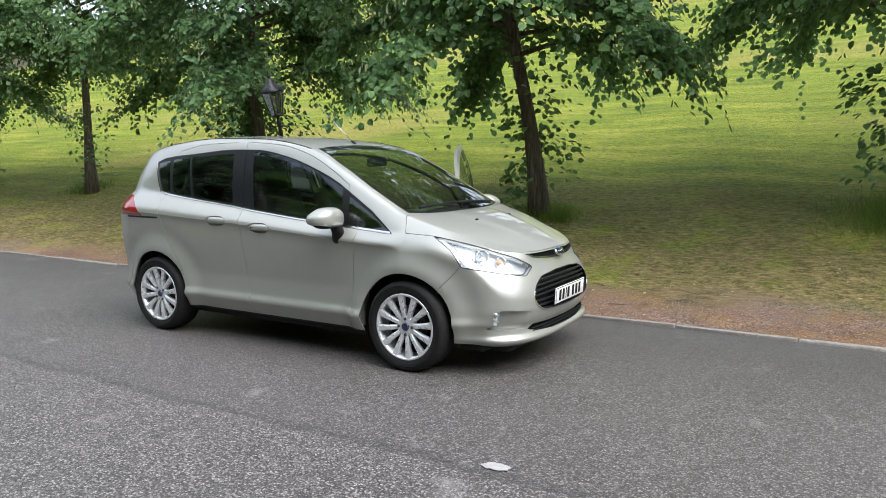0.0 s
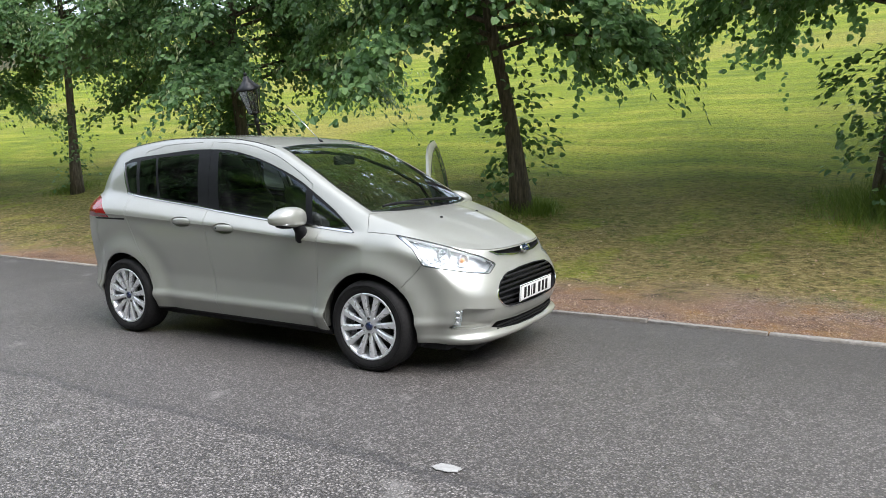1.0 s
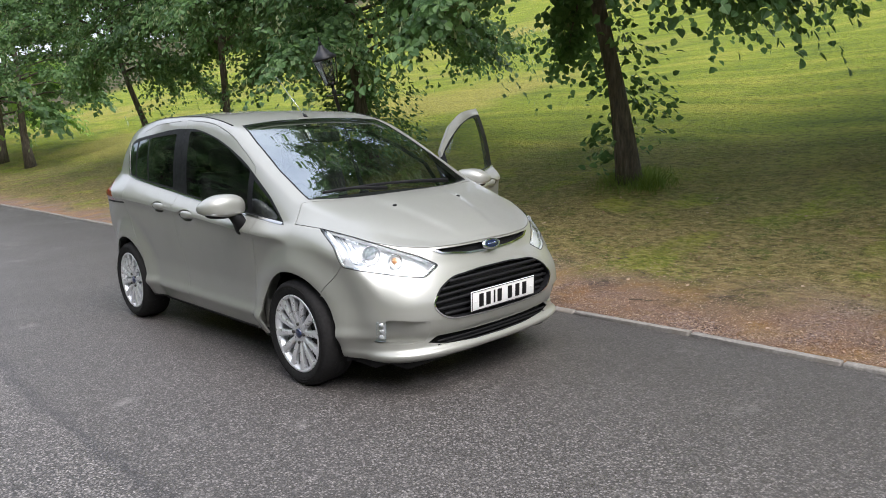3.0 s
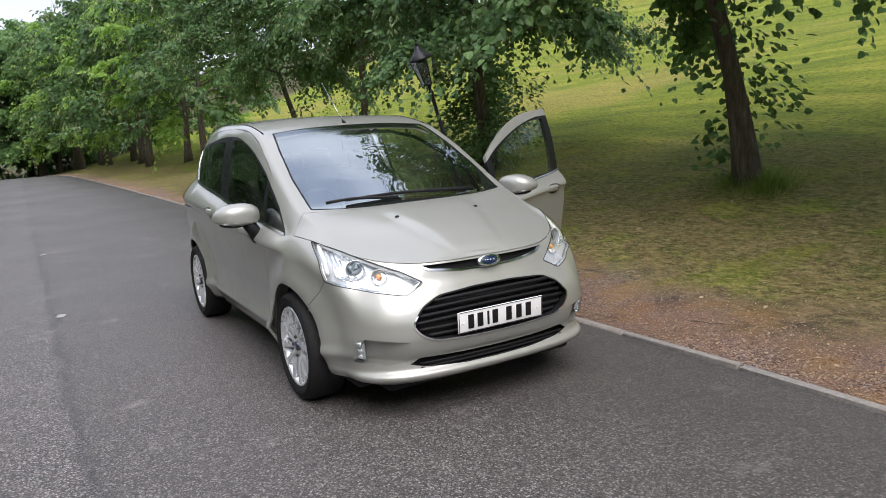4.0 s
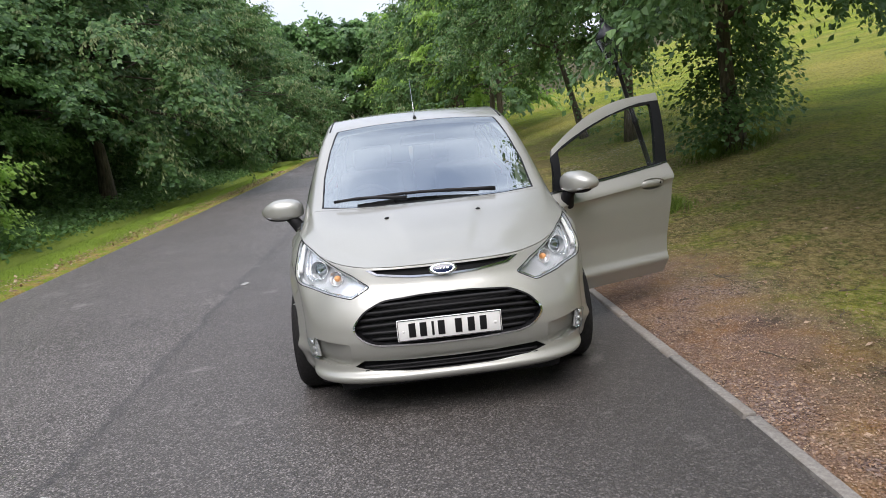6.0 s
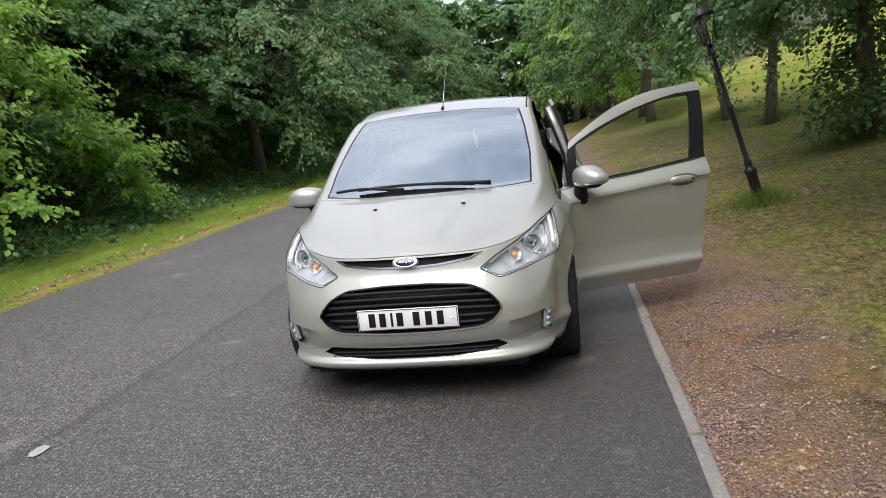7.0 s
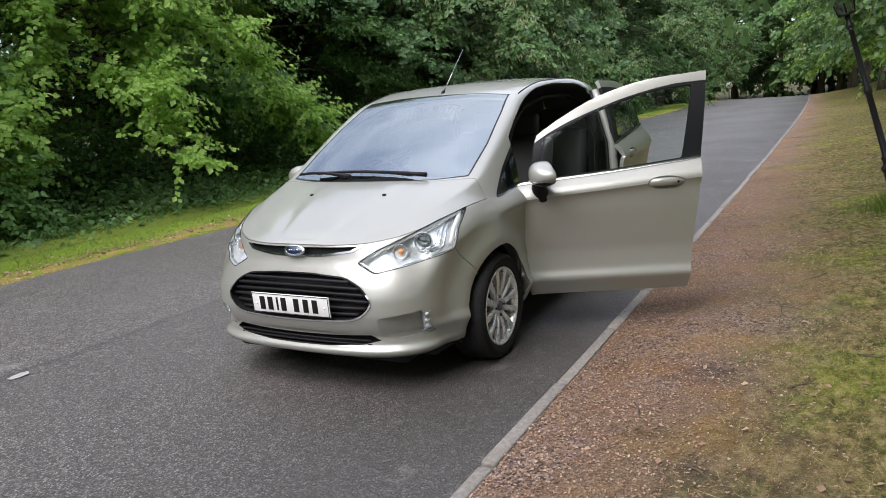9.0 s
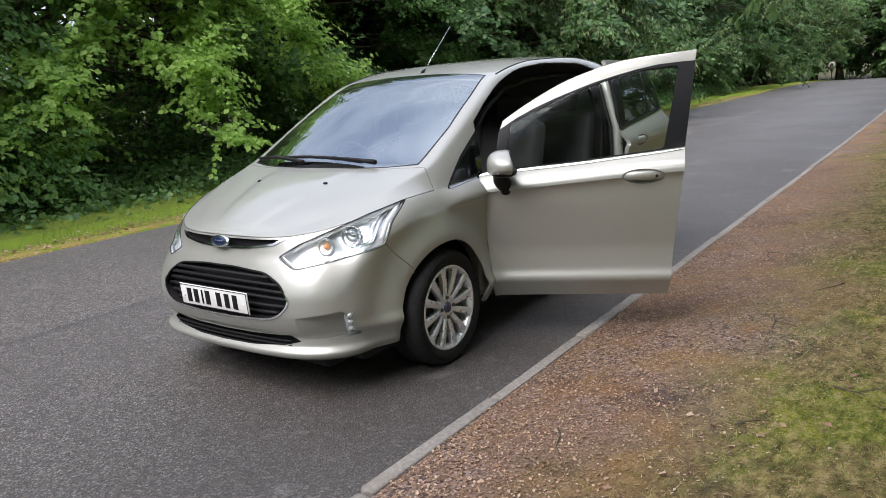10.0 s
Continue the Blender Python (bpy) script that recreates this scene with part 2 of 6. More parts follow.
M_ASPHALT, M_TURF, M_BARK, M_CONCRETE = asphalt(), turf(), bark(), concrete()
M_LIME = leaf("lime leaves", (0.038, 0.092, 0.03), (0.106, 0.208, 0.066), (0.215, 0.345, 0.12), 0.42)
M_LIME_PALE = leaf("lime bracts", (0.16, 0.22, 0.08), (0.29, 0.35, 0.15), (0.46, 0.51, 0.28), 0.45)
M_OAK = leaf("woodland leaves", (0.075, 0.155, 0.055), (0.18, 0.33, 0.115), (0.32, 0.49, 0.19), 0.64, 0.25)
M_BRIGHT = leaf("young leaves", (0.15, 0.27, 0.055), (0.31, 0.49, 0.105), (0.47, 0.65, 0.18), 0.66, 0.12)
# darker copy of the woodland leaves, with the wood's shade in its colour
M_OAK_SHADED = leaf("shaded woodland leaves", (0.036, 0.084, 0.031), (0.10, 0.20, 0.07), (0.20, 0.33, 0.118), 0.4)
M_IVY = leaf("ivy and nettles", (0.045, 0.10, 0.035), (0.125, 0.24, 0.078), (0.23, 0.38, 0.12), 0.45)
def sward_blades(name, dark, mid, light):
    """Thin blades and clippings, gathered in paler and darker clumps."""
    n = Nodes(name, 0.7)
    at = n.where()
    tone = n.ramp(n.node("ShaderNodeNewGeometry").outputs["Random Per Island"], [(0.0, dark), (0.5, mid), (1.0, light)])
    clump = n.noise(13.0, 4, 0.7, at=n.node("ShaderNodeMapping", Vector=at, Scale=(0.75, 1.3, 1.0)).outputs[0])
    tone = n.mix(n.step(clump, 0.5, 0.38, 0.0, 0.85), tone, dark)
    tone = n.mix(n.step(clump, 0.53, 0.64, 0.0, 0.6), tone, light)
    wide = n.noise(1.1, 4, 0.6, at=at)
    tone = n.mix(n.step(wide, 0.5, 0.62, 0.0, 0.6), tone, (0.10, 0.115, 0.025))
    n.set("Base Color", tone)
    n.set("Specular IOR Level", 0.2)
    return n.mat


M_TUFT = leaf("long grass", (0.07, 0.12, 0.015), (0.15, 0.23, 0.03), (0.27, 0.35, 0.07), 0.35)
M_GRASS = sward_blades("dry grass blades", (0.10, 0.078, 0.028), (0.34, 0.27, 0.105), (0.62, 0.53, 0.28))
M_LITTER = leaf("dead leaves", (0.15, 0.085, 0.05), (0.33, 0.20, 0.12), (0.58, 0.44, 0.31), 0.15)
M_ROADPAINT = plain("worn road paint", (0.31, 0.305, 0.295), 0.75, wear=0.35, scale=30)
M_IRON = plain("black cast iron", (0.016, 0.016, 0.018), 0.42, 0.2, wear=0.3)

# ---- building helpers ----
def link_mesh(name, bm, material, smooth=True):
    me = bpy.data.meshes.new(name)
    bm.normal_update()
    bm.to_mesh(me)
    bm.free()
    for m in material if isinstance(material, (list, tuple)) else (material,):
        me.materials.append(m)
    if smooth:
        me.shade_smooth()
    return new(name, me)


def part(name, bm, material, parent, label="", smooth=True):
    """Links a bmesh, in the parent's own space, as one mesh under a thing or a part."""
    ob = link_mesh(name, bm, material, smooth)
    ob.parent = parent
    return tagged(ob, label)


def grids(name, verts, faces, material, smooth=False):
    """A mesh from arrays of vertices and equal-sided faces."""
    me = bpy.data.meshes.new(name)
    verts, faces = np.asarray(verts, np.float32), np.asarray(faces, np.int32)
    me.vertices.add(len(verts))
    me.vertices.foreach_set("co", verts.ravel())
    me.loops.add(faces.size)
    me.loops.foreach_set("vertex_index", faces.ravel())
    me.polygons.add(len(faces))
    me.polygons.foreach_set("loop_start", np.arange(len(faces), dtype=np.int32) * faces.shape[1])
    me.polygons.foreach_set("use_smooth", np.full(len(faces), smooth))
    me.update(calc_edges=True)
    me.validate()
    me.materials.append(material)
    return me


def tube(bm, points, radii, sides=10, caps=True):
    """A tapered tube through points."""
    points = [Vector(p) for p in points]
    rings, side = [], None
    for i, p in enumerate(points):
        d = (points[min(i + 1, len(points) - 1)] - points[max(i - 1, 0)]).normalized()
        side = (side - d * side.dot(d)).normalized() if side else d.orthogonal().normalized()
        up = d.cross(side)
        rings.append([bm.verts.new(p + (side * math.cos(a) + up * math.sin(a)) * radii[i]) for a in (2 * math.pi * k / sides for k in range(sides))])
    for a, b in zip(rings, rings[1:]):
        for k in range(sides):
            bm.faces.new((a[k], a[(k + 1) % sides], b[(k + 1) % sides], b[k]))
    if caps:
        bm.faces.new(rings[0][::-1])
        bm.faces.new(rings[-1])
    return bm


def box(bm, size, at=(0, 0, 0), bevel=0.0, turn=None):
    """A box with rounded edges."""
    made = bmesh.ops.create_cube(bm, size=1, matrix=Matrix.Translation(at) @ (turn or Matrix()) @ Matrix.Diagonal((*size, 1)))
    if bevel:
        edges = {e for v in made["verts"] for e in v.link_edges}
        bmesh.ops.bevel(bm, geom=list(edges), offset=bevel, segments=2, affect="EDGES", profile=0.5)
    return bm


# ---- ground ----
def bend(x):
    """The road swings a little to one side in the distance."""
    return -0.00042 * np.minimum(x, 0.0) ** 2


def lie(x):
    """The road dips away gently far ahead of the car's tail."""
    return -0.0007 * np.clip(-x - 38.0, 0.0, 42.0) ** 2


KERB_IN, KERB_OUT, ROAD_LEFT = 1.272, 1.338, -4.72


def height(x, y):
    """The ground's height: a rising lawn on one side, a verge and a wood on the other."""
    x, y = np.asarray(x, float), np.asarray(y, float)
    d = y - KERB_OUT - bend(x)
    e = np.clip(d, 0, 4.3)
    hill = 0.014 + 0.06 * e + 0.021 * e * e + 0.24 * np.clip(d - 4.3, 0, 12) + 0.31 * np.clip(d - 16.3, 0, 63) + 0.05 * np.clip(d - 79.3, 0, 1e9)
    rough = 0.02 * np.sin(x * 1.7 + y * 0.6) * np.clip(d / 3, 0, 1) + 0.15 * np.sin(x * 0.13 + 1.0) * np.clip((d - 6) / 20, 0, 1)
    s = ROAD_LEFT + bend(x) - y
    left = 0.02 + 0.02 * np.clip(s, 0, 1.1) - 1.3 * np.clip(s - 1.15, 0, 0.25) + 0.5 * np.clip(s - 1.5, 0, 0.5) - 0.03 * np.clip(s - 2.0, 0, 2.0) + 0.2 * np.clip(s - 4.8, 0, 1.5) + 0.02 * np.clip(s - 6.3, 0, 1e9)
    z = np.where(d > 0, hill + rough, np.where(s > 0, left, -0.05))
    return z + lie(x) * np.clip(1 - np.abs(y) / 60, 0, 1)


def spread(lo, hi, step, far):
    """Coordinates: even steps between lo and hi, growing steps beyond, out to far."""
    xs = list(np.arange(lo, hi + step / 2, step))
    for sign, end in ((1, hi), (-1, lo)):
        s, v = step, end
        while abs(v) < far:
            s *= 1.22
            v += sign * s
            xs.append(v)
    return np.array(sorted(xs))


gx = spread(-14, 8, 0.2, 1500)
off = np.array(sorted([*spread(-9, 9, 0.2, 1500), KERB_OUT - 0.03, KERB_OUT + 0.001, ROAD_LEFT - 0.001, ROAD_LEFT + 0.03]))
GX, OFF = np.meshgrid(gx, off, indexing="ij")
BX = np.where(np.abs(OFF) < 200, bend(np.maximum(GX, -200)), 0)
GY = OFF + BX
gv = np.stack([GX, GY, height(GX, GY)], -1).reshape(-1, 3)
n_off = len(off)
ii, jj = np.meshgrid(np.arange(len(gx) - 1), np.arange(n_off - 1), indexing="ij")
base = (ii * n_off + jj).ravel()
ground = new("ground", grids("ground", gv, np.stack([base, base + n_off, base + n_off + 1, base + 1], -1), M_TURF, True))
tagged(ground, "mown grass bank with dry patches and bare soil by the kerb", "ground", kind="structure")


def strip(name, y0, y1, z, material, x0=-200.0, x1=60.0, cross=24):
    """A sheet that follows the road."""
    xs = np.array(sorted([*np.arange(x0, -20, 3.0), *np.arange(-20, x1 + 0.1, 0.5)]))
    ys = np.linspace(y0, y1, cross)
    X, Y = np.meshgrid(xs, ys, indexing="ij")
    Z = z + lie(X) + 0.004 * np.sin(X * 0.9 + Y)
    v = np.stack([X, Y + bend(X), Z], -1).reshape(-1, 3)
    a, b = np.meshgrid(np.arange(len(xs) - 1), np.arange(cross - 1), indexing="ij")
    q = (a * cross + b).ravel()
    return new(name, grids(name, v, np.stack([q, q + cross, q + cross + 1, q + 1], -1), material, True))


road = tagged(strip("road", ROAD_LEFT - 0.02, KERB_IN + 0.02, 0.0, M_ASPHALT), "worn grey tarmac park road with a dark seam", "road", kind="structure")

# faded centre dashes
for i, cx in enumerate((7.1, 2.45, -2.22, -6.94, -11.4, -16.0, -20.7, -25.3, -30.0)):
    rnd = random.Random(i)
    bm = bmesh.new()
    n = 18
    ring = []
    for k in range(n):
        a = 2 * math.pi * k / n
        r = 1 + rnd.uniform(-0.14, 0.14) + 0.12 * math.sin(2 * a + i)
        ring.append(bm.verts.new((0.062 * r * math.cos(a), 0.042 * r * math.sin(a), 0.0)))
    bm.faces.new(ring)
    for v in bmesh.ops.extrude_face_region(bm, geom=bm.faces[:])["geom"]:
        if isinstance(v, bmesh.types.BMVert):
            v.co.z += 0.003
    bmesh.ops.recalc_face_normals(bm, faces=bm.faces[:])
    ob = link_mesh("road_marking", bm, M_ROADPAINT, False)
    ob.location = (cx, -1.89 + float(bend(np.float64(cx))), 0.006)
    tagged(ob, "worn scrap of white paint on the tarmac", "road marking", "centre line remnants")

# ---- trees ----
LEAF = np.array([(0, 0, 0), (-0.44, 0.26, 0.09), (-0.36, 0.66, 0.07), (0, 1.0, -0.08), (0.36, 0.66, 0.07), (0.44, 0.26, 0.09)])
LEAF_FACES = np.array([(0, 3, 2, 1), (0, 5, 4, 3)])


DIAMOND = np.array([(0, 0, 0), (-0.42, 0.5, 0.06), (0, 1.05, -0.05), (0.42, 0.5, 0.06)])
DIAMOND_FACES = np.array([(0, 2, 1), (0, 3, 2)])


def leaves(places, ways, sizes, rng, material, name="crown", droop=0.5, fine=True, flat=0.5, face=None, slim=1.0):
    """One mesh of many folded leaves; ways point from stalk to tip."""
    n = len(places)
    shape, fan = (LEAF, LEAF_FACES) if fine else (DIAMOND, DIAMOND_FACES)
    w = ways + rng.normal(0, 0.3, (n, 3)) - (0, 0, droop)
    w /= np.linalg.norm(w, axis=1, keepdims=True)
    up = np.array((0, 0, 1.0)) + rng.normal(0, flat, (n, 3))
    if face is not None:
        up = up * 0.75 + face
    side = np.cross(w, up)
    side /= np.linalg.norm(side, axis=1, keepdims=True) + 1e-9
    nrm = np.cross(side, w)
    v = places[:, None] + sizes[:, None, None] * (slim * shape[None, :, 0:1] * side[:, None] + shape[None, :, 1:2] * w[:, None] + shape[None, :, 2:3] * nrm[:, None])
    f = (fan[None] + len(shape) * np.arange(n)[:, None, None]).reshape(-1, fan.shape[1])
    return grids(name, v.reshape(-1, 3), f, material)


def tree(seed, tall=9.0, bare=1.7, reach=3.2, girth=0.15, limbs=44, twigs=34, per=15, size=0.10, lean=(0, 0), kind=M_LIME, low=0.0, label="", pale=0.0, skirt=0.0, fine=True, inner=0.16, shoots=0, shoot_r=0.6, sweep=1.0, lift=0.0):
    """A broadleaf tree: tapered trunk with limbs, and a crown of single leaves on drooping twigs."""
    rng = np.random.default_rng(seed)
    root = new("tree")
    bm = bmesh.new()
    steps = 12
    # the trunk leans at its foot and straightens as it rises
    spine = [Vector((lean[0] * tall * 0.9 * (u - 0.5 * u * u) + 0.05 * math.sin(seed + 12 * u), lean[1] * tall * 0.9 * (u - 0.5 * u * u) + 0.05 * math.cos(seed * 2 + 12 * u), -0.15 + (tall * 0.9 + 0.15) * u)) for u in (k / steps for k in range(steps + 1))]
    radii = [girth * (1.55 if k == 0 else 1.12 if k == 1 else 1 - 0.085 * k) for k in range(steps + 1)]
    tube(bm, spine, radii, 12)
    at, way, twig_no = [], [], []
    for i in range(limbs):
        s = (i + 0.5) / limbs
        h = bare + (tall * 0.88 - bare) * s
        k = min(steps - 1, max(0, h / (tall * 0.9) * steps))
        j = int(k)
        p0 = spine[j].lerp(spine[j + 1], k - j)
        az = i * 2.39996 + rng.uniform(-0.4, 0.4)
        long = (1 + skirt * (0.5 - s)) * reach * (0.55 + 0.45 * math.sin(math.pi * min(1.0, 0.28 + 0.75 * s))) * (1.0 if s < 0.75 else 1.5 - s) * rng.uniform(0.75, 1.15)
        rise, fall = rng.uniform(0.25, 0.6) + 0.5 * s, rng.uniform(0.35, 0.8) * (1 - 0.6 * s) + low * (1 - s)
        out = Vector((math.cos(az), math.sin(az), 0))
        line = [p0 + out * (long * u) + Vector((0, 0, long * (rise * u - fall * u * u))) for u in np.linspace(0, 1, 7)]
        tube(bm, line[::2], [0.034 * (1 - 0.88 * u) * (1.25 - 0.6 * s) for u in np.linspace(0, 1, 4)], 5)
        u = rng.uniform(inner, 1.0, twigs) ** 0.8
        org = np.array([p0]) + np.outer(long * u, np.array(out)) + np.outer(long * (rise * u - fall * u * u), (0, 0, 1))
        ang = az + rng.normal(0, 0.95, twigs)
        d = np.stack([np.cos(ang), np.sin(ang), rng.normal(0.12, 0.38, twigs)], -1)
        ln = rng.uniform(0.35, 1.0, twigs) * (0.55 + 0.13 * reach)
        v = (np.arange(per) + rng.uniform(0.2, 0.8, (twigs, per))) / per
        hang = rng.uniform(0.3, 0.8, (twigs, 1)) * sweep
        pts = org[:, None] + d[:, None] * (ln[:, None] * v)[..., None] - np.array((0, 0, 1.0)) * (hang * ln[:, None] * v * v)[..., None]
        pts += rng.normal(0, 0.03, pts.shape)
        at.append(pts.reshape(-1, 3))
        # leaves sit alternately on the twig's two sides, like a drooping fan
        along = d[:, None] - np.array((0, 0, 2.0)) * (hang * v)[..., None]
        across = np.stack([-d[:, 1], d[:, 0], 0 * ln], -1)[:, None] * np.where(np.arange(per) % 2, 1.0, -1.0)[None, :, None]
        way.append((0.55 * along + 0.9 * across).reshape(-1, 3))
        twig_no.append(np.repeat(rng.random(twigs), per))
    if shoots:
        # leafy shoots from the trunk's foot, in a few hanging sprays
        c = rng.uniform(0, 2 * math.pi, 9)
        k = rng.integers(0, 9, shoots)
        rad = shoot_r * rng.random(shoots) ** 0.7
        ang = c[k] + rng.normal(0, 0.45, shoots)
        h = (0.35 + 0.16 * k) * 1.15 + rng.normal(0, 0.16, shoots) - 0.35 * rad**2
        at.append(np.column_stack([rad * np.cos(ang), rad * np.sin(ang), np.clip(h, 0.1, None)]))
        way.append(np.column_stack([np.cos(ang), np.sin(ang), 0 * ang]) + rng.normal(0, 0.4, (shoots, 3)))
        twig_no.append(np.ones(shoots))
    at, way, twig_no = np.concatenate(at), np.concatenate(way), np.concatenate(twig_no)
    if lift:
        # low twigs over the road's edge are cut back
        stay = (at[:, 2] > lift) | (at[:, 1] > -1.3)
        at, way, twig_no = at[stay], way[stay], twig_no[stay]
    face = (at - (lean[0] * tall * 0.4, lean[1] * tall * 0.4, 0)) * (1, 1, 0)
    face /= np.linalg.norm(face, axis=1, keepdims=True) + 0.3
    sizes = size * rng.uniform(0.6, 1.25, len(at))
    part("trunk", bm, M_BARK, root, "grey-brown ridged bark")
    # pale bracts hang in bunches on some of the twigs
    pick = (twig_no < pale) & (rng.random(len(at)) < 0.75)
    for flag, mat, nm in ((~pick, kind, "crown"), (pick, M_LIME_PALE, "flower_spray")):
        if flag.any():
            ob = new(nm, leaves(at[flag], way[flag], sizes[flag] * (0.95 if nm == "flower_spray" else 1.0), rng, mat, nm, fine=fine, face=face[flag], droop=1.6 if nm == "flower_spray" else 0.45, slim=0.45 if nm == "flower_spray" else 1.0))
            tagged(ob, kind="stuff")
            ob.parent = root
    tagged(root, label or "leafy lime tree with drooping lower branches", "tree")
    return root


def stand(ob, x, y, turn=0.0, scale=1.0, sink=0.0):
    ob.matrix_basis = Matrix.Translation((x, y, float(height(x, y)) - sink)) @ pose(0, 0, 0, 0, 0, turn) @ Matrix.Diagonal((scale, scale, scale, 1))
    return ob


# limes along the foot of the bank
ROW = "limes along the bank"
for i, (x, y, lean, low, seed, bare, shoots, shoot_r) in enumerate(((4.15, 5.7, (0.02, 0.02), 0.05, 11, 2.3, 1100, 0.85), (-0.40, 5.12, (-0.12, -0.17), 0.05, 12, 2.3, 420, 0.6), (-6.1, 5.35, (-0.06, -0.03), 0.12, 13, 2.1, 2600, 1.05), (-11.7, 5.5, (-0.02, 0.0), 0.08, 14, 2.7, 250, 0.5), (-15.8, 5.45, (-0.34, -0.18), 0.08, 15, 2.5, 120, 0.4))):
    ob = tree(seed, tall=8.6 + 0.3 * i, bare=bare, reach=(3.5, 2.5, 2.75, 3.1, 3.1)[i], skirt=(-0.3, -0.1, 0.0, 0.0, 0.0)[i], girth=(0.135, 0.122, 0.135, 0.11, 0.095)[i], limbs=62, twigs=(56, 64, 100, 90, 80)[i], per=17, size=0.098 if i < 2 else 0.094, lean=lean, low=low, pale=0.15 if i > 1 else 0.05, fine=i < 2, lift=2.15 if i == 0 else 0.0, shoots=shoots, shoot_r=shoot_r, label="young lime tree with slender trunk on the grass bank")
    stand(ob, x, y)
    tagged(ob, group=ROW)
far_lime = tree(16, tall=9.0, bare=2.1, reach=3.3, girth=0.15, limbs=44, twigs=24, per=11, size=0.20, low=0.04, pale=0.2, fine=False, inner=0.35, label="lime tree further along the bank")
bright_lime = tree(17, tall=9.0, bare=1.9, reach=3.4, girth=0.15, limbs=44, twigs=26, per=11, size=0.20, low=0.08, kind=M_BRIGHT, fine=False, inner=0.35, label="light green lime tree further along the bank")
for i in range(15):
    x = -25.9 - 5.0 * i
    stand(tagged(copy_thing(bright_lime if i % 3 == 1 else far_lime, Matrix()), group=ROW), x, 4.9 + float(bend(x)) + 0.5 * math.sin(i * 2.1), i * 77.0, 1.0 + 0.055 * i)
# unseen limes behind the viewpoint, added for what the car reflects
stand(tagged(bright_lime, group=ROW), 12.0, 6.0, 20)
stand(tagged(far_lime, group=ROW), 16.0, 6.0, 100)
# unseen tree, added to block bright sky in the open door's glass
for x, y, turn, big in ((13.6, 9.2, 130, 1.3),):
    stand(tagged(copy_thing(bright_lime if turn == 130 else far_lime, Matrix()), group=ROW), x, y, turn, big)
for i, x in enumerate((22.0, 28.0, 35.0)):
    stand(tagged(copy_thing(far_lime, Matrix()), group=ROW), x, 5.6, 40 + i * 95.0, 1.05)

# woodland across the road
WOOD = "trees of the roadside wood"
NEAR_LABELS = ("dense dark green woodland tree", "tall lime at the wood's edge with pale bracts", "bright green young woodland tree")
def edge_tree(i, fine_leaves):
    # most distant trees get leaves darkened for shade; near ones stay bright
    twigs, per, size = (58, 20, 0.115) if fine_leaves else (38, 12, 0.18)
    return tree(30 + i, tall=9.2, bare=(1.7, 2.2, 1.5)[i], reach=3.7, girth=0.19, limbs=92 if fine_leaves else 60, twigs=twigs, per=per, size=size, kind=((M_OAK, M_LIME, M_BRIGHT) if fine_leaves else (M_OAK_SHADED, M_OAK_SHADED, M_LIME))[i], low=0.1, pale=(0.0, 0.42 if fine_leaves else 0.12, 0.0)[i], fine=False, inner=0.6 if fine_leaves else 0.4, skirt=1.1, sweep=0.5, label=NEAR_LABELS[i])


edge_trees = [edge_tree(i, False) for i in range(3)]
near_trees = [edge_tree(i, True) for i in range(3)]
deep_tree = tree(36, tall=9.6, bare=2.3, reach=3.9, girth=0.2, limbs=80, twigs=50, per=18, size=0.125, kind=M_OAK_SHADED, low=0.1, fine=False, inner=0.35, skirt=0.6, sweep=0.5, label="tall woodland tree at the verge with leaves coloured as in shade")
back_trees = [tree(40 + i, tall=11.5, bare=1.5, reach=4.6, girth=0.22, limbs=40, twigs=24, per=10, size=0.29, kind=(M_OAK_SHADED, M_OAK)[i], fine=False, inner=0.4, label="tall tree deep in the wood") for i in range(2)]
used = set()


def plant(source, x, y, turn, scale, sink=0.1):
    ob = copy_thing(source, Matrix()) if source in used else source
    used.add(source)
    stand(tagged(ob, group=WOOD), x, y, turn, scale, sink)


rnd = random.Random(5)
ORDER = (2, 0, 1, 0, 2, 2, 0, 0, 1, 1, 1, 0, 2, 1, 0, 1, 0, 2, 0, 1)
for i in range(20):
    x = 12.5 - 3.7 * i + rnd.uniform(-0.7, 0.7)
    big = rnd.uniform(0.9, 1.06) * (1 + 0.5 * min(1.0, max(0.0, (-x - 8) / 16)))
    if -21 < x < -9 and i % 2:
        source = deep_tree
    else:
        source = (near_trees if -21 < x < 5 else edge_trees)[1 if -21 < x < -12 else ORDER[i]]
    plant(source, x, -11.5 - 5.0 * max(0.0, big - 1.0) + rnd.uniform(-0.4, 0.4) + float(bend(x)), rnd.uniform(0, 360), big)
for i in range(20):
    x = 14.0 - (6.6 if i < 6 else 5.0) * i + rnd.uniform(-1.5, 1.5)
    far = min(1.0, max(0.0, (-x - 10) / 25))
    plant(back_trees[i % 2], x, -17.0 - 1.0 * far + rnd.uniform(-1.5, 1.5) + float(bend(x)), rnd.uniform(0, 360), rnd.uniform(1.05, 1.25) * (1 + 0.5 * far))
for i in range(9):
    plant(back_trees[(i + 1) % 2], -26.0 - 8.0 * i, -24.0 + rnd.uniform(-2, 2), rnd.uniform(0, 360), 1.1)
# unseen trees past the viewpoint, added for the car's reflections
for i, x in enumerate((20, 26, 32, 38)):
    plant(back_trees[i % 2], x, -11.5, i * 70, 1.0)
for i in range(4):
    plant(back_trees[i % 2], -50 - 6.0 * i, -12.0 + float(bend(-50 - 6.0 * i)), i * 70, 1.22)
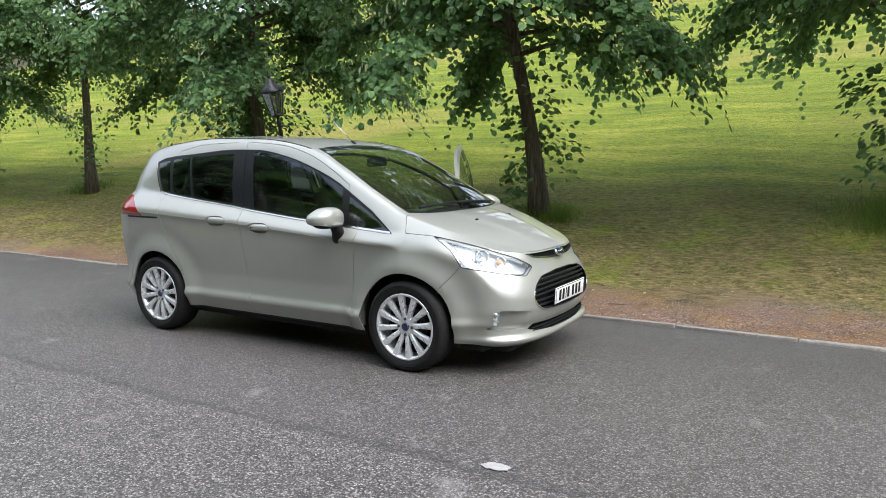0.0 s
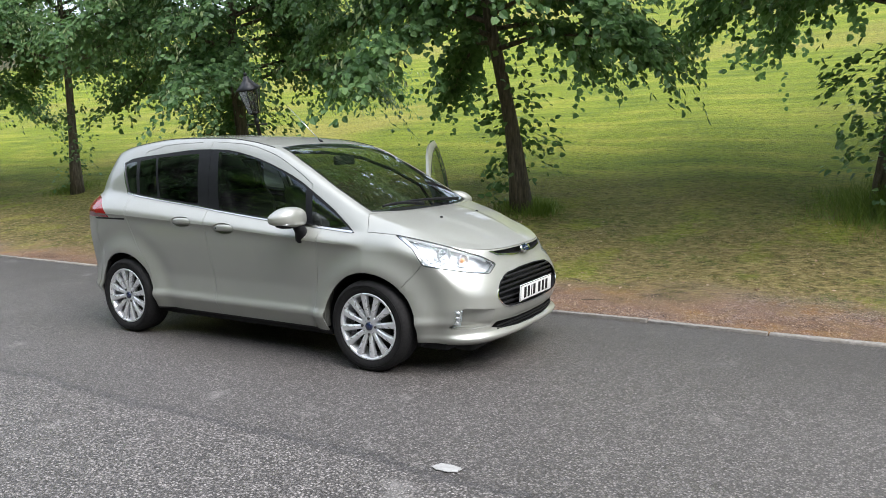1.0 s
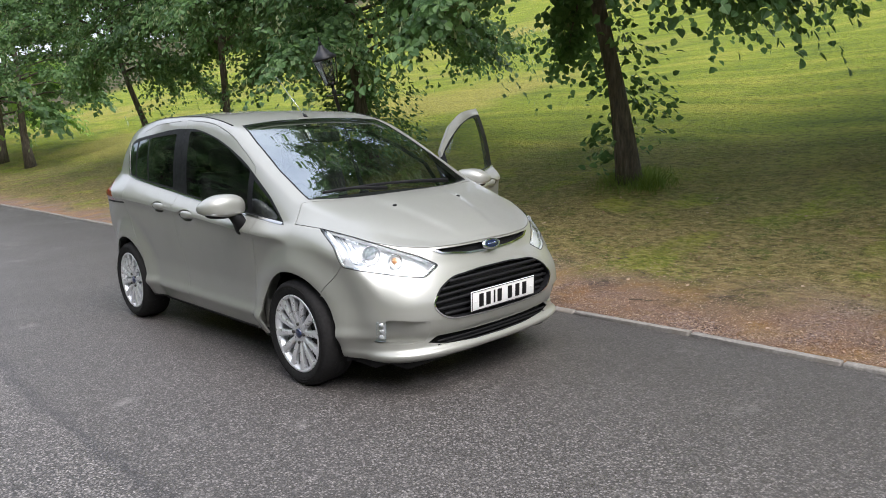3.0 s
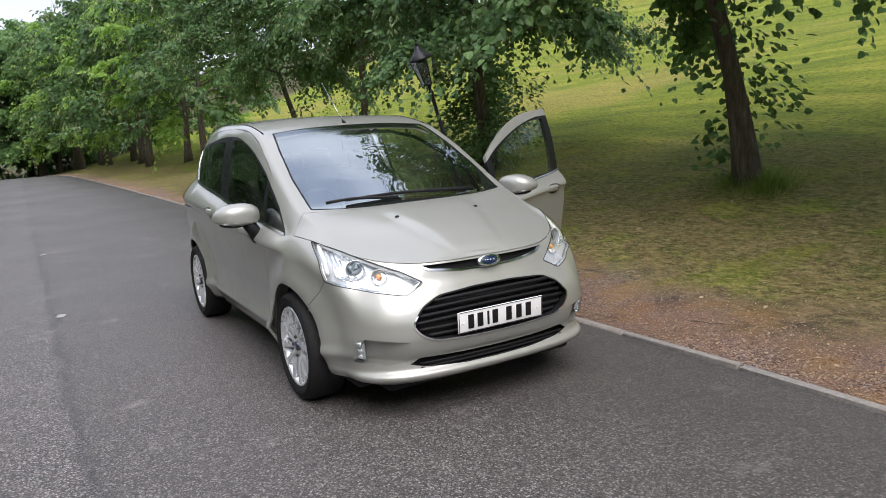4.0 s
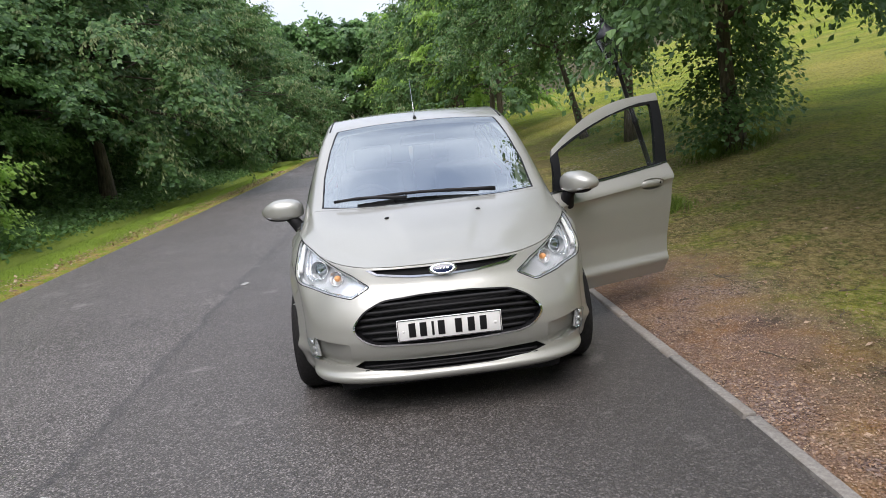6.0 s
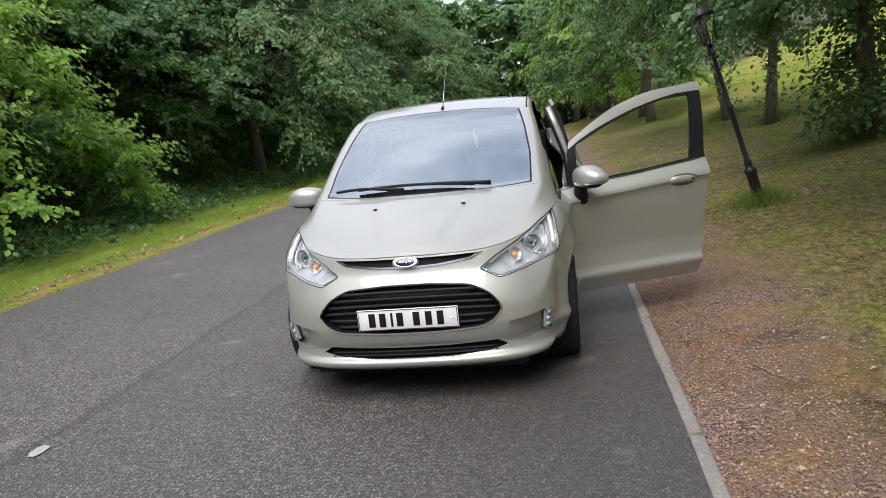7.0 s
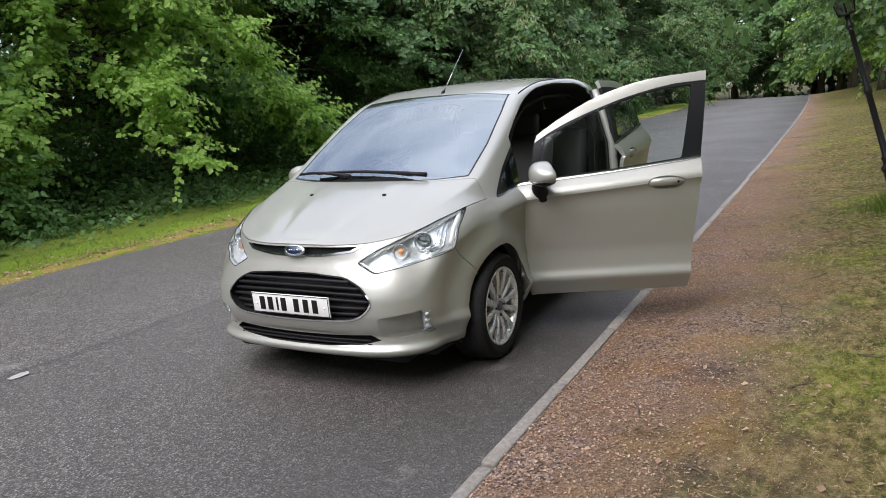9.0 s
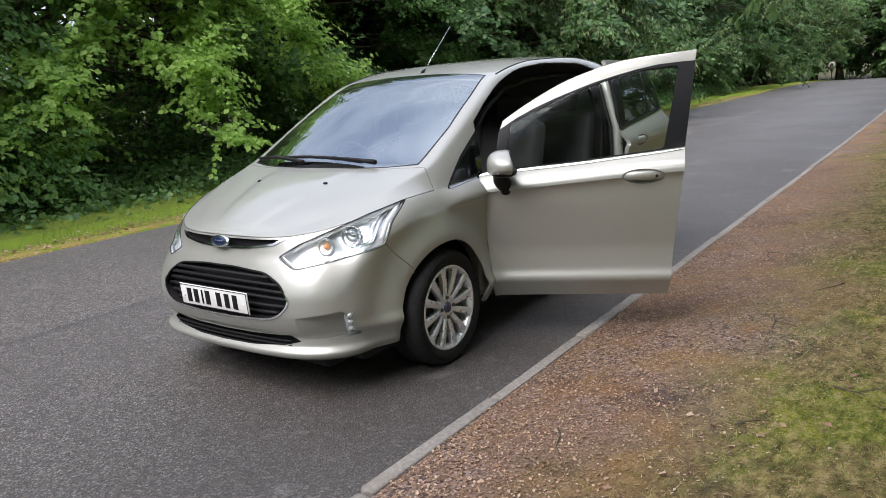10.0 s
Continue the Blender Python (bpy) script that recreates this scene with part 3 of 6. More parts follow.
for i, x in enumerate((-34, -41, -48, -55, -63, -71)):
    plant(back_trees[i % 2], x, -18.5 + float(bend(x)), i * 100, 1.85)
# limes that stand out from the wood, on the verge
for x, y, turn, big in ((-17.4, -8.95, 60, 1.15), (-37.5, -10.0, 200, 1.2), (-57.0, -10.3, 310, 1.3)):
    plant(near_trees[1], x, y, turn, big, 0.05)
# trees closing the road's far end; unseen, added ones close it behind the camera
for i, (x, y) in enumerate(((-80, -13), (-83, -8.5), (-84, -4), (-82, 0), (-85, 4), (-83, 9), (-90, -12), (-91, -6), (-91, -1), (-93, 6), (48, -4), (50, 3), (46, -9), (52, 9), (49, 0))):
    plant(back_trees[i % 2], x, y, i * 50, 1.5 if x < 0 else 1.2, 0.2)

# undergrowth at the wood's edge
rng = np.random.default_rng(77)
n = 105000
ux = rng.uniform(-48, 13, n)
uy = -9.0 - rng.gamma(2.0, 0.9, n) + bend(ux)
top = 1.6 + 0.75 * np.sin(ux * 1.3) * np.sin(ux * 0.37 + 1.0) + 0.35 * (-9.0 - uy)
uz = height(ux, uy) + np.clip(top, 0.3, 3.4) * rng.random(n) ** 0.8
lx = rng.uniform(-40, 6, 30000)
ly = ROAD_LEFT - 1.9 - 2.8 * rng.random(30000) ** 0.55 + bend(lx)
lz = height(lx, ly) + (0.04 + 0.20 * np.clip(ROAD_LEFT - 1.9 - ly, 0, 2.8)) * rng.random(30000)
ux, uy, uz, n = np.append(ux, lx), np.append(uy, ly), np.append(uz, lz), n + 30000
under = new("undergrowth", leaves(np.column_stack([ux, uy, uz]), rng.normal(0, 1, (n, 3)) * (1, 1, 0.4), rng.uniform(0.06, 0.15, n), rng, M_IVY, "undergrowth", fine=False))
tagged(under, "dark ivy, nettles and shrubs under the trees", "undergrowth", kind="stuff")

# ---- car: materials ----
def car_paint():
    n = Nodes("champagne metallic paint", 0.45, 0.42)
    flake = n.cells(900.0)
    base = n.mix(n.step(n.node("ShaderNodeSeparateColor", Color=flake).outputs[0], 0.0, 1.0, 0.0, 0.4), (0.318, 0.320, 0.289), (0.430, 0.432, 0.393))
    dust = n.noise(3.0, 6, 0.65)
    n.set("Base Color", n.mix(n.step(dust, 0.45, 0.75, 0.0, 0.18), base, (0.300, 0.301, 0.271)))
    n.set("Roughness", n.step(dust, 0.3, 0.7, 0.40, 0.5))
    n.set("Coat Weight", 0.85).set("Coat IOR", 1.5).set("Coat Roughness", n.step(n.noise(1.7, 5), 0.3, 0.7, 0.0, 0.03))
    return n.mat


def pane(name, tint, ior, grime=0.02):
    """Thin glass: tinted see-through with a mirror gloss that grows at grazing angles."""
    n = Nodes(name)
    fr = n.node("ShaderNodeFresnel", IOR=ior).outputs[0]
    clear = n.node("ShaderNodeBsdfTransparent", Color=tint)
    gloss = n.node("ShaderNodeBsdfGlossy", Color=(0.85, 0.93, 0.965), Roughness=0.012)
    a = n.node("ShaderNodeMixShader", Fac=fr)
    n.tree.links.new(clear.outputs[0], a.inputs[1])
    n.tree.links.new(gloss.outputs[0], a.inputs[2])
    film = n.node("ShaderNodeBsdfDiffuse", Color=(0.4, 0.4, 0.38))
    b = n.node("ShaderNodeMixShader", Fac=n.step(n.noise(6.0, 6, 0.7), 0.4, 0.75, 0.0, grime))
    n.tree.links.new(a.outputs[0], b.inputs[1])
    n.tree.links.new(film.outputs[0], b.inputs[2])
    n.tree.links.new(b.outputs[0], n.out.inputs["Surface"])
    return n.mat


M_PAINT = car_paint()
M_SCREEN = pane("windscreen glass", (0.62, 0.70, 0.68), 4.4)
M_GLASS = pane("door glass", (0.82, 0.87, 0.85), 1.3)
# same glass as the open door's, darkened to imitate the dim cabin behind
M_GLASS_SHADED = pane("shade-darkened door glass", (0.26, 0.29, 0.285), 1.65)
M_DARKGLASS = pane("privacy glass", (0.10, 0.11, 0.115), 1.75)
M_LENS = pane("clear lamp lens", (0.95, 0.97, 0.98), 1.38, 0.01)
M_BLACK = plain("black plastic", (0.009, 0.009, 0.010), 0.55, wear=0.2, spec=0.22)
M_GLOSSBLACK = plain("satin black trim", (0.009, 0.0095, 0.011), 0.5, wear=0.15, spec=0.2)
M_RUBBER = plain("tyre rubber", (0.013, 0.0125, 0.0125), 0.85, wear=0.3, scale=20, spec=0.25)
M_CHROME = plain("chrome", (0.82, 0.83, 0.85), 0.08, 1.0, wear=0.03)
M_TRIM = plain("satin chrome trim", (0.46, 0.465, 0.47), 0.16, 1.0, wear=0.05)
M_ALLOY = plain("silver alloy", (0.74, 0.75, 0.77), 0.3, 0.6, wear=0.06, scale=14)
M_CLOTH = plain("charcoal seat cloth", (0.034, 0.034, 0.037), 0.6, wear=0.3, scale=60)
M_LINING = plain("pale grey headlining", (0.34, 0.33, 0.31), 0.95, wear=0.06)
M_DASH = plain("soft dark dashboard", (0.028, 0.028, 0.03), 0.7, wear=0.15, scale=40)
M_REFLECT = plain("lamp reflector", (0.78, 0.79, 0.805), 0.2, 0.55, wear=0.05, scale=25)
M_AMBER = plain("amber bulb", (0.85, 0.40, 0.16), 0.25, wear=0.1)
M_REDLAMP = plain("red lamp lens", (0.24, 0.008, 0.010), 0.15, coat=0.6)
M_BLUE = plain("dark blue enamel", (0.01, 0.018, 0.06), 0.15, coat=1.0)
M_PLATE = plain("white plate", (0.78, 0.78, 0.76), 0.4, wear=0.04)
M_LANTERN = pane("lantern glass", (0.55, 0.57, 0.58), 1.5, 0.5)
M_REDSIGN = plain("faded red sign enamel", (0.42, 0.09, 0.07), 0.5)
M_DARKSTEEL = plain("dark steel", (0.06, 0.058, 0.055), 0.55, 0.6, wear=0.3)


# ---- car: body surface ----
def smooth_curve(us, vs):
    """Monotone cubic interpolation."""
    us, vs = np.asarray(us, float), np.asarray(vs, float)
    h, d = np.diff(us), np.diff(vs) / np.diff(us)
    m = np.zeros(len(us))
    for k in range(1, len(us) - 1):
        if d[k - 1] * d[k] > 0:
            w1, w2 = 2 * h[k] + h[k - 1], h[k] + 2 * h[k - 1]
            m[k] = (w1 + w2) / (w1 / d[k - 1] + w2 / d[k])
    m[0], m[-1] = d[0], d[-1]

    def at(u):
        u = np.clip(u, us[0], us[-1])
        k = np.clip(np.searchsorted(us, u, "right") - 1, 0, len(us) - 2)
        t = (u - us[k]) / h[k]
        return (2 * t**3 - 3 * t**2 + 1) * vs[k] + (t**3 - 2 * t**2 + t) * h[k] * m[k] + (-2 * t**3 + 3 * t**2) * vs[k + 1] + (t**3 - t**2) * h[k] * m[k + 1]

    return at


U = list(range(20))
# widest outline, seen from above, from the nose round one side to the tail
OX = smooth_curve(U, [2.05, 2.045, 2.02, 1.965, 1.87, 1.74, 1.45, 1.235, 1.13, 0.85, 0.55, 0.27, -0.22, -0.75, -1.235, -1.6, -1.82, -1.94, -1.99, -2.0])
OY = smooth_curve(U, [0, 0.2, 0.42, 0.58, 0.69, 0.765, 0.825, 0.85, 0.853, 0.857, 0.858, 0.858, 0.858, 0.858, 0.855, 0.825, 0.74, 0.58, 0.33, 0])
# bonnet edge and belt line
EX = smooth_curve(U, [1.945, 1.94, 1.90, 1.82, 1.72, 1.58, 1.41, 1.235, 1.13, 0.85, 0.55, 0.27, -0.22, -0.75, -1.235, -1.58, -1.76, -1.85, -1.9, -1.91])
EY = smooth_curve(U, [0, 0.18, 0.36, 0.50, 0.60, 0.685, 0.748, 0.775, 0.785, 0.79, 0.79, 0.788, 0.783, 0.772, 0.75, 0.70, 0.62, 0.5, 0.28, 0])
EZ = smooth_curve(U, [0.785, 0.785, 0.787, 0.802, 0.828, 0.865, 0.905, 0.915, 0.918, 0.94, 0.963, 0.985, 1.035, 1.09, 1.14, 1.15, 1.14, 1.12, 1.1, 1.1])
# bonnet crease, screen pillar and roof rail
RX = smooth_curve(U, [1.93, 1.92, 1.87, 1.77, 1.66, 1.53, 1.40, 1.235, 1.135, 0.85, 0.55, 0.27, -0.22, -0.75, -1.235, -1.6, -1.7, -1.75, -1.78, -1.79])
RY = smooth_curve(U, [0, 0.15, 0.31, 0.43, 0.52, 0.60, 0.655, 0.685, 0.698, 0.69, 0.672, 0.642, 0.632, 0.625, 0.598, 0.54, 0.48, 0.35, 0.2, 0])
RZ = smooth_curve(U, [0.795, 0.797, 0.807, 0.832, 0.868, 0.912, 0.955, 1.005, 1.038, 1.188, 1.352, 1.478, 1.556, 1.566, 1.53, 1.47, 1.42, 1.41, 1.41, 1.41])
# centre line over the top
SX = smooth_curve(U, [1.925, 1.91, 1.86, 1.77, 1.68, 1.58, 1.47, 1.345, 1.25, 0.93, 0.59, 0.25, -0.22, -0.75, -1.235, -1.65, -1.75, -1.77, -1.79, -1.8])
SZ = smooth_curve(U, [0.80, 0.806, 0.833, 0.872, 0.908, 0.942, 0.975, 1.008, 1.03, 1.205, 1.378, 1.512, 1.582, 1.60, 1.577, 1.512, 1.47, 1.455, 1.45, 1.45])
SIDE_IN = smooth_curve([0.2, 0.25, 0.3, 0.345, 0.4, 0.5, 0.6, 0.7, 0.78, 0.86, 1.2], [0.085, 0.058, 0.032, 0.009, 0.029, 0.033, 0.022, 0.010, 0.002, 0.0, 0.01])
NOSE_IN = smooth_curve([0.19, 0.205, 0.225, 0.25, 0.27, 0.32, 0.35, 0.4, 0.44, 0.5, 0.6, 0.66, 0.72, 1.2], [0.08, 0.05, 0.014, 0.008, 0.035, 0.042, 0.022, 0.006, 0.0, 0.004, 0.018, 0.032, 0.05, 0.05])
LOW_ROWS, MID_ROWS, TOP_ROWS = 96, 14, 30
WAIST_ROW = 78


def body_section(u):
    """One line of points from the sill up the side and over to the centre line."""
    e, r = np.array((EX(u), EY(u), EZ(u))), np.array((RX(u), RY(u), RZ(u)))
    s = np.array((SX(u), 0.0, SZ(u)))
    o = np.array((OX(u), OY(u)))
    t = np.array((OX(min(19, u + 0.02)) - OX(max(0, u - 0.02)), OY(min(19, u + 0.02)) - OY(max(0, u - 0.02))))
    inward = np.array((-t[1], t[0]))
    inward /= np.linalg.norm(inward)
    if inward @ (np.array((0.2, 0)) - o) < 0:
        inward = -inward
    nose = np.clip((6.2 - u) / 2.6, 0, 1)
    nose = nose * nose * (3 - 2 * nose)
    z0 = 0.20 + 0.022 * (1 - nose)
    v = np.linspace(0, 1, LOW_ROWS)
    waist = np.interp(o[0], [-1.6, -1.2, -0.2, 0.8, 1.2], [0.98, 0.97, 0.922, 0.848, 0.83])
    fade = np.clip((u - 7.2) / 1.2, 0, 1) * np.clip((16.0 - u) / 1.0, 0, 1)
    knee = WAIST_ROW / (LOW_ROWS - 1)
    z = np.interp(v, [0, knee, 1], [z0, z0 + (e[2] - z0) * knee + fade * (waist - z0 - (e[2] - z0) * knee), e[2]])
    inset = NOSE_IN(z) * nose + SIDE_IN(z) * (1 - nose)
    flare = 0.0
    for ax in (1.235, -1.235):
        d = np.hypot(o[0] - ax, z - 0.312)
        flare = flare + (0.030 * np.exp(-(((d - 0.36) / 0.075) ** 2)) - 0.010 * np.exp(-(((d - 0.51) / 0.06) ** 2))) * np.clip((u - 4.6) / 0.8, 0, 1)
    # the wing stays full behind the front wheel
    flare = flare + 0.024 * np.exp(-(((o[0] - 0.82) / 0.11) ** 2)) * np.clip((0.75 - z) / 0.3, 0, 1)
    # the waist crease: full at the line, tucked in just below it
    tuck = 0.020 * (1 - np.exp(np.minimum(z - waist, 0.0) / 0.02)) + 0.10 * np.maximum(z - waist, 0.0)
    inset = inset + fade * (tuck - 0.010)
    xy = o[None] + inward[None] * (inset - flare)[:, None]
    begin = 0.50 * nose + 0.84 * (1 - nose)
    k = np.clip((v - begin) / (1 - begin), 0, 1) ** (1.7 * nose + 1.5 * (1 - nose))
    xy = xy * (1 - k[:, None]) + e[None, :2] * k[:, None]
    low = np.column_stack([xy, z])
    w = np.linspace(0, 1, MID_ROWS + 1)[1:]
    mid = e[None] * (1 - w[:, None]) + r[None] * w[:, None]
    bulge = 0.022 * np.sin(np.pi * w) * np.clip((u - 7.5) / 2, 0, 1)
    mid[:, 1] += bulge
    w = np.linspace(0, 1, TOP_ROWS + 1)[1:]
    q = 1 - w
    top = np.column_stack([s[0] + (r[0] - s[0]) * q**2, r[1] * q, s[2] + (r[2] - s[2]) * q**2.3])
    # the bonnet's raised middle, edged by two lines that draw together towards the badge
    ridge = np.interp(s[0], [1.3, 1.45, 1.86], [0.27, 0.265, 0.15])
    swell = np.clip((top[:, 1] - ridge + 0.022) / 0.044, 0, 1)
    top[:, 2] += 0.009 * (1 - swell * swell * (3 - 2 * swell)) * np.interp(u, [0, 1.2, 3.5, 6.5, 8.0], [0, 0, 1, 1, 0]) * (u < 8)
    line = np.concatenate([low, mid, top])
    crease = line[WAIST_ROW].copy()
    for _ in range(2):
        line[1:-1] = 0.25 * line[:-2] + 0.5 * line[1:-1] + 0.25 * line[2:]
    line[WAIST_ROW] = fade * crease + (1 - fade) * line[WAIST_ROW]
    line[:, 1] = np.maximum(line[:, 1], 0.0)
    line[-1, 1] = 0.0
    return line


class Face2D:
    """A plane to draw outlines on: an origin, two axes and the way along which they are pressed through the body."""

    def __init__(self, o, a, b):
        self.o, self.a, self.b = Vector(o), Vector(a).normalized(), Vector(b).normalized()
        self.n = self.a.cross(self.b)

    def flat(self, p):
        p = p - self.o
        return (p.dot(self.a), p.dot(self.b))

    def solid(self, q):
        return self.o + self.a * q[0] + self.b * q[1]


SIDE = Face2D((0, 0, 0), (1, 0, 0), (0, 0, 1))
FRONT = Face2D((0, 0, 0), (0, 1, 0), (0, 0, 1))
TOP = Face2D((0, 0, 0), (1, 0, 0), (0, 1, 0))
LAMP = Face2D((1.75, 0.6, 0.8), (0.7, -0.715, 0), (-0.113, -0.111, 0.987))


def inside(q, loop):
    x, y = q
    hit = False
    for (x0, y0), (x1, y1) in zip(loop, loop[1:] + loop[:1]):
        if (y0 > y) != (y1 > y) and x < (x1 - x0) * (y - y0) / (y1 - y0) + x0:
            hit = not hit
    return hit


def rounded(loop, radius, steps=4):
    """A closed outline with its corners rounded."""
    out = []
    n = len(loop)
    for i in range(n):
        p0, p, p1 = (Vector(loop[(i + k) % n]) for k in (-1, 0, 1))
        a, b = p0 - p, p1 - p
        r = min(radius, 0.45 * a.length, 0.45 * b.length)
        a, b = p + a.normalized() * r, p + b.normalized() * r
        for k in range(steps + 1):
            t = k / steps
            q = a * (1 - t) ** 2 + p * (2 * t * (1 - t)) + b * t**2
            out.append((q.x, q.y))
    return out


def ribbon(line, half):
    """A closed outline round an open line."""
    left, right = [], []
    for i, p in enumerate(line):
        d = Vector(line[min(i + 1, len(line) - 1)]) - Vector(line[max(i - 1, 0)])
        d.normalize()
        left.append((p[0] - d.y * half, p[1] + d.x * half))
        right.append((p[0] + d.y * half, p[1] - d.x * half))
    return left + right[::-1]


def through_points(line, n=24):
    """A smooth open line through a few points."""
    t = np.r_[0, np.cumsum(np.hypot(*np.diff(np.array(line, float), axis=0).T))]
    fx, fy = smooth_curve(t, [p[0] for p in line]), smooth_curve(t, [p[1] for p in line])
    return [(float(fx(s)), float(fy(s))) for s in np.linspace(0, t[-1], n)]


def press(bm, plane, loop, allowed):
    """Cuts an outline into the mesh and returns the faces inside it."""
    xs, ys = [p[0] for p in loop], [p[1] for p in loop]
    lo, hi = (min(xs) - 0.02, min(ys) - 0.02), (max(xs) + 0.02, max(ys) + 0.02)

    def bounds(f):
        qs = [plane.flat(v.co) for v in f.verts]
        return min(q[0] for q in qs), min(q[1] for q in qs), max(q[0] for q in qs), max(q[1] for q in qs)

    near = {}
    for f in bm.faces:
        if allowed(f):
            b = bounds(f)
            if b[2] > lo[0] and b[0] < hi[0] and b[3] > lo[1] and b[1] < hi[1]:
                near[f] = b
    for p, q in zip(loop, loop[1:] + loop[:1]):
        if math.hypot(q[0] - p[0], q[1] - p[1]) < 1e-6:
            continue
        x0, x1, y0, y1 = min(p[0], q[0]) - 1e-4, max(p[0], q[0]) + 1e-4, min(p[1], q[1]) - 1e-4, max(p[1], q[1]) + 1e-4
        some = [f for f, b in near.items() if b[2] > x0 and b[0] < x1 and b[3] > y0 and b[1] < y1]
        if not some:
            continue
        geom = list({g for f in some for g in (*f.verts, *f.edges)}) + some
        way = plane.solid(q) - plane.solid(p)
        got = bmesh.ops.bisect_plane(bm, geom=geom, dist=1e-5, plane_co=plane.solid(p), plane_no=way.cross(plane.n))
        for f in some:
            near.pop(f, None)
        for f in got["geom"]:
            if isinstance(f, bmesh.types.BMFace) and f.is_valid:
                near[f] = bounds(f)
    return [f for f in near if f.is_valid and inside(plane.flat(f.calc_center_median()), loop)]


def body_half():
    """One half of the body skin, cut along every opening and shut line; faces carry panel and kind numbers."""
    us = np.array(sorted({*np.round(np.linspace(0, 6, 49), 4), *np.round(np.linspace(6, 16, 121), 4), *np.round(np.linspace(16, 19, 19), 4)}))
    lines = [body_section(u) for u in us]
    bm = bmesh.new()
    panel, kind = bm.faces.layers.int.new("panel"), bm.faces.layers.int.new("kind")
    rows = [[bm.verts.new(p) for p in line] for line in lines]
    for i, (a, b) in enumerate(zip(rows, rows[1:])):
        for j in range(len(a) - 1):
            f = bm.faces.new((a[j], a[j + 1], b[j + 1], b[j]))
            if us[i] < 8 and j >= LOW_ROWS - 1:
                f[panel] = 1  # bonnet
    bmesh.ops.remove_doubles(bm, verts=bm.verts[:], dist=2e-4)
    bmesh.ops.recalc_face_normals(bm, faces=bm.faces[:])
    bm.normal_update()
    if sum(f.normal.y * f.calc_area() for f in bm.faces) < 0:
        bmesh.ops.reverse_faces(bm, faces=bm.faces[:])

    def side(f):
        c = f.calc_center_median()
        return c.y > 0.42 and f.normal.y > 0.25 and c.x < 1.75

    def front(f):
        c = f.calc_center_median()
        return c.x > 1.5 and f.normal.x > 0.1 and f[panel] != 1

    def over(f):
        return f.normal.z > 0.2

    def mark(plane, loop, allowed, k=None, p=None):
        for f in press(bm, plane, loop, allowed):
            if k is not None:
                f[kind] = k
            if p is not None:
                f[panel] = p

    # wheel arches
    for ax in (1.235, -1.235):
        arch = [(ax + 0.350 * math.cos(a), 0.312 + 0.350 * math.sin(a)) for a in np.linspace(-0.35, math.pi + 0.35, 32)] + [(ax - 0.335, 0.1), (ax + 0.335, 0.1)]
        got = press(bm, SIDE, arch, lambda f: f.calc_center_median().y > 0.4 and f.calc_center_median().z < 0.75)
        bmesh.ops.delete(bm, geom=got, context="FACES")
    # doors
    front_door = through_points([(0.772, 0.10), (0.785, 0.3), (0.82, 0.7), (0.845, 0.90), (0.838, 0.937)], 14) + [(0.766, 0.957), (0.729, 1.15)] + through_points([(0.70, 1.225), (0.56, 1.312), (0.30, 1.437), (0.0, 1.512), (-0.335, 1.538)], 16) + through_points([(-0.335, 1.538), (-0.265, 1.05), (-0.225, 0.7), (-0.165, 0.10)], 14)[1:]
    slide_door = through_points([(-0.335, 1.538), (-0.265, 1.05), (-0.225, 0.7), (-0.165, 0.10)], 14)[::-1] + through_points([(-0.335, 1.538), (-0.8, 1.525), (-1.10, 1.475)], 8)[1:] + through_points([(-1.10, 1.475), (-1.19, 1.15), (-1.16, 0.93), (-1.08, 0.75), (-0.93, 0.55), (-0.885, 0.30), (-0.885, 0.10)], 20)[1:]
    mark(SIDE, front_door, side, p=2)
    mark(SIDE, slide_door, side, p=3)
    # glass outline: black surround, then the panes
    belt = [(1.10, 0.918), (0.75, 0.948), (0.27, 0.985), (-0.16, 1.028), (-0.37, 1.055), (-0.75, 1.09), (-1.10, 1.125), (-1.24, 1.145)]
    head = [(-1.40, 1.385), (-1.30, 1.418), (-0.9, 1.452), (-0.45, 1.482), (-0.2, 1.477), (0.1, 1.426), (0.34, 1.353), (0.585, 1.255), (0.74, 1.165), (0.92, 1.055)]
    surround = [(1.118, 0.908)] + belt[1:-1] + [(-1.255, 1.14)] + through_points(head, 22)
    mark(SIDE, surround, side, k=2)
    mark(SIDE, rounded([(1.075, 0.928), (0.757, 0.956), (0.722, 1.152), (0.92, 1.035)], 0.012), side, k=3)
    mark(SIDE, rounded([(0.70, 0.966), (0.27, 0.996), (-0.155, 1.038), (-0.24, 1.462), (-0.05, 1.45), (0.14, 1.408), (0.36, 1.335), (0.66, 1.205)], 0.025), side, k=3)
    mark(SIDE, rounded([(-0.385, 1.072), (-0.83, 1.11), (-0.93, 1.425), (-0.45, 1.45)], 0.02), side, k=4)
    mark(SIDE, rounded([(-0.86, 1.112), (-1.085, 1.135), (-1.165, 1.405), (-0.955, 1.423)], 0.02), side, k=4)
    mark(SIDE, rounded([(-1.125, 1.14), (-1.225, 1.155), (-1.365, 1.375), (-1.205, 1.40)], 0.02), side, k=4)
    mark(SIDE, ribbon([(x, z - 0.004) for x, z in belt], 0.0065), side, k=5)
    mark(SIDE, ribbon([(-1.24, 1.14), (-1.30, 1.22), (-1.395, 1.385)], 0.006), side, k=5)
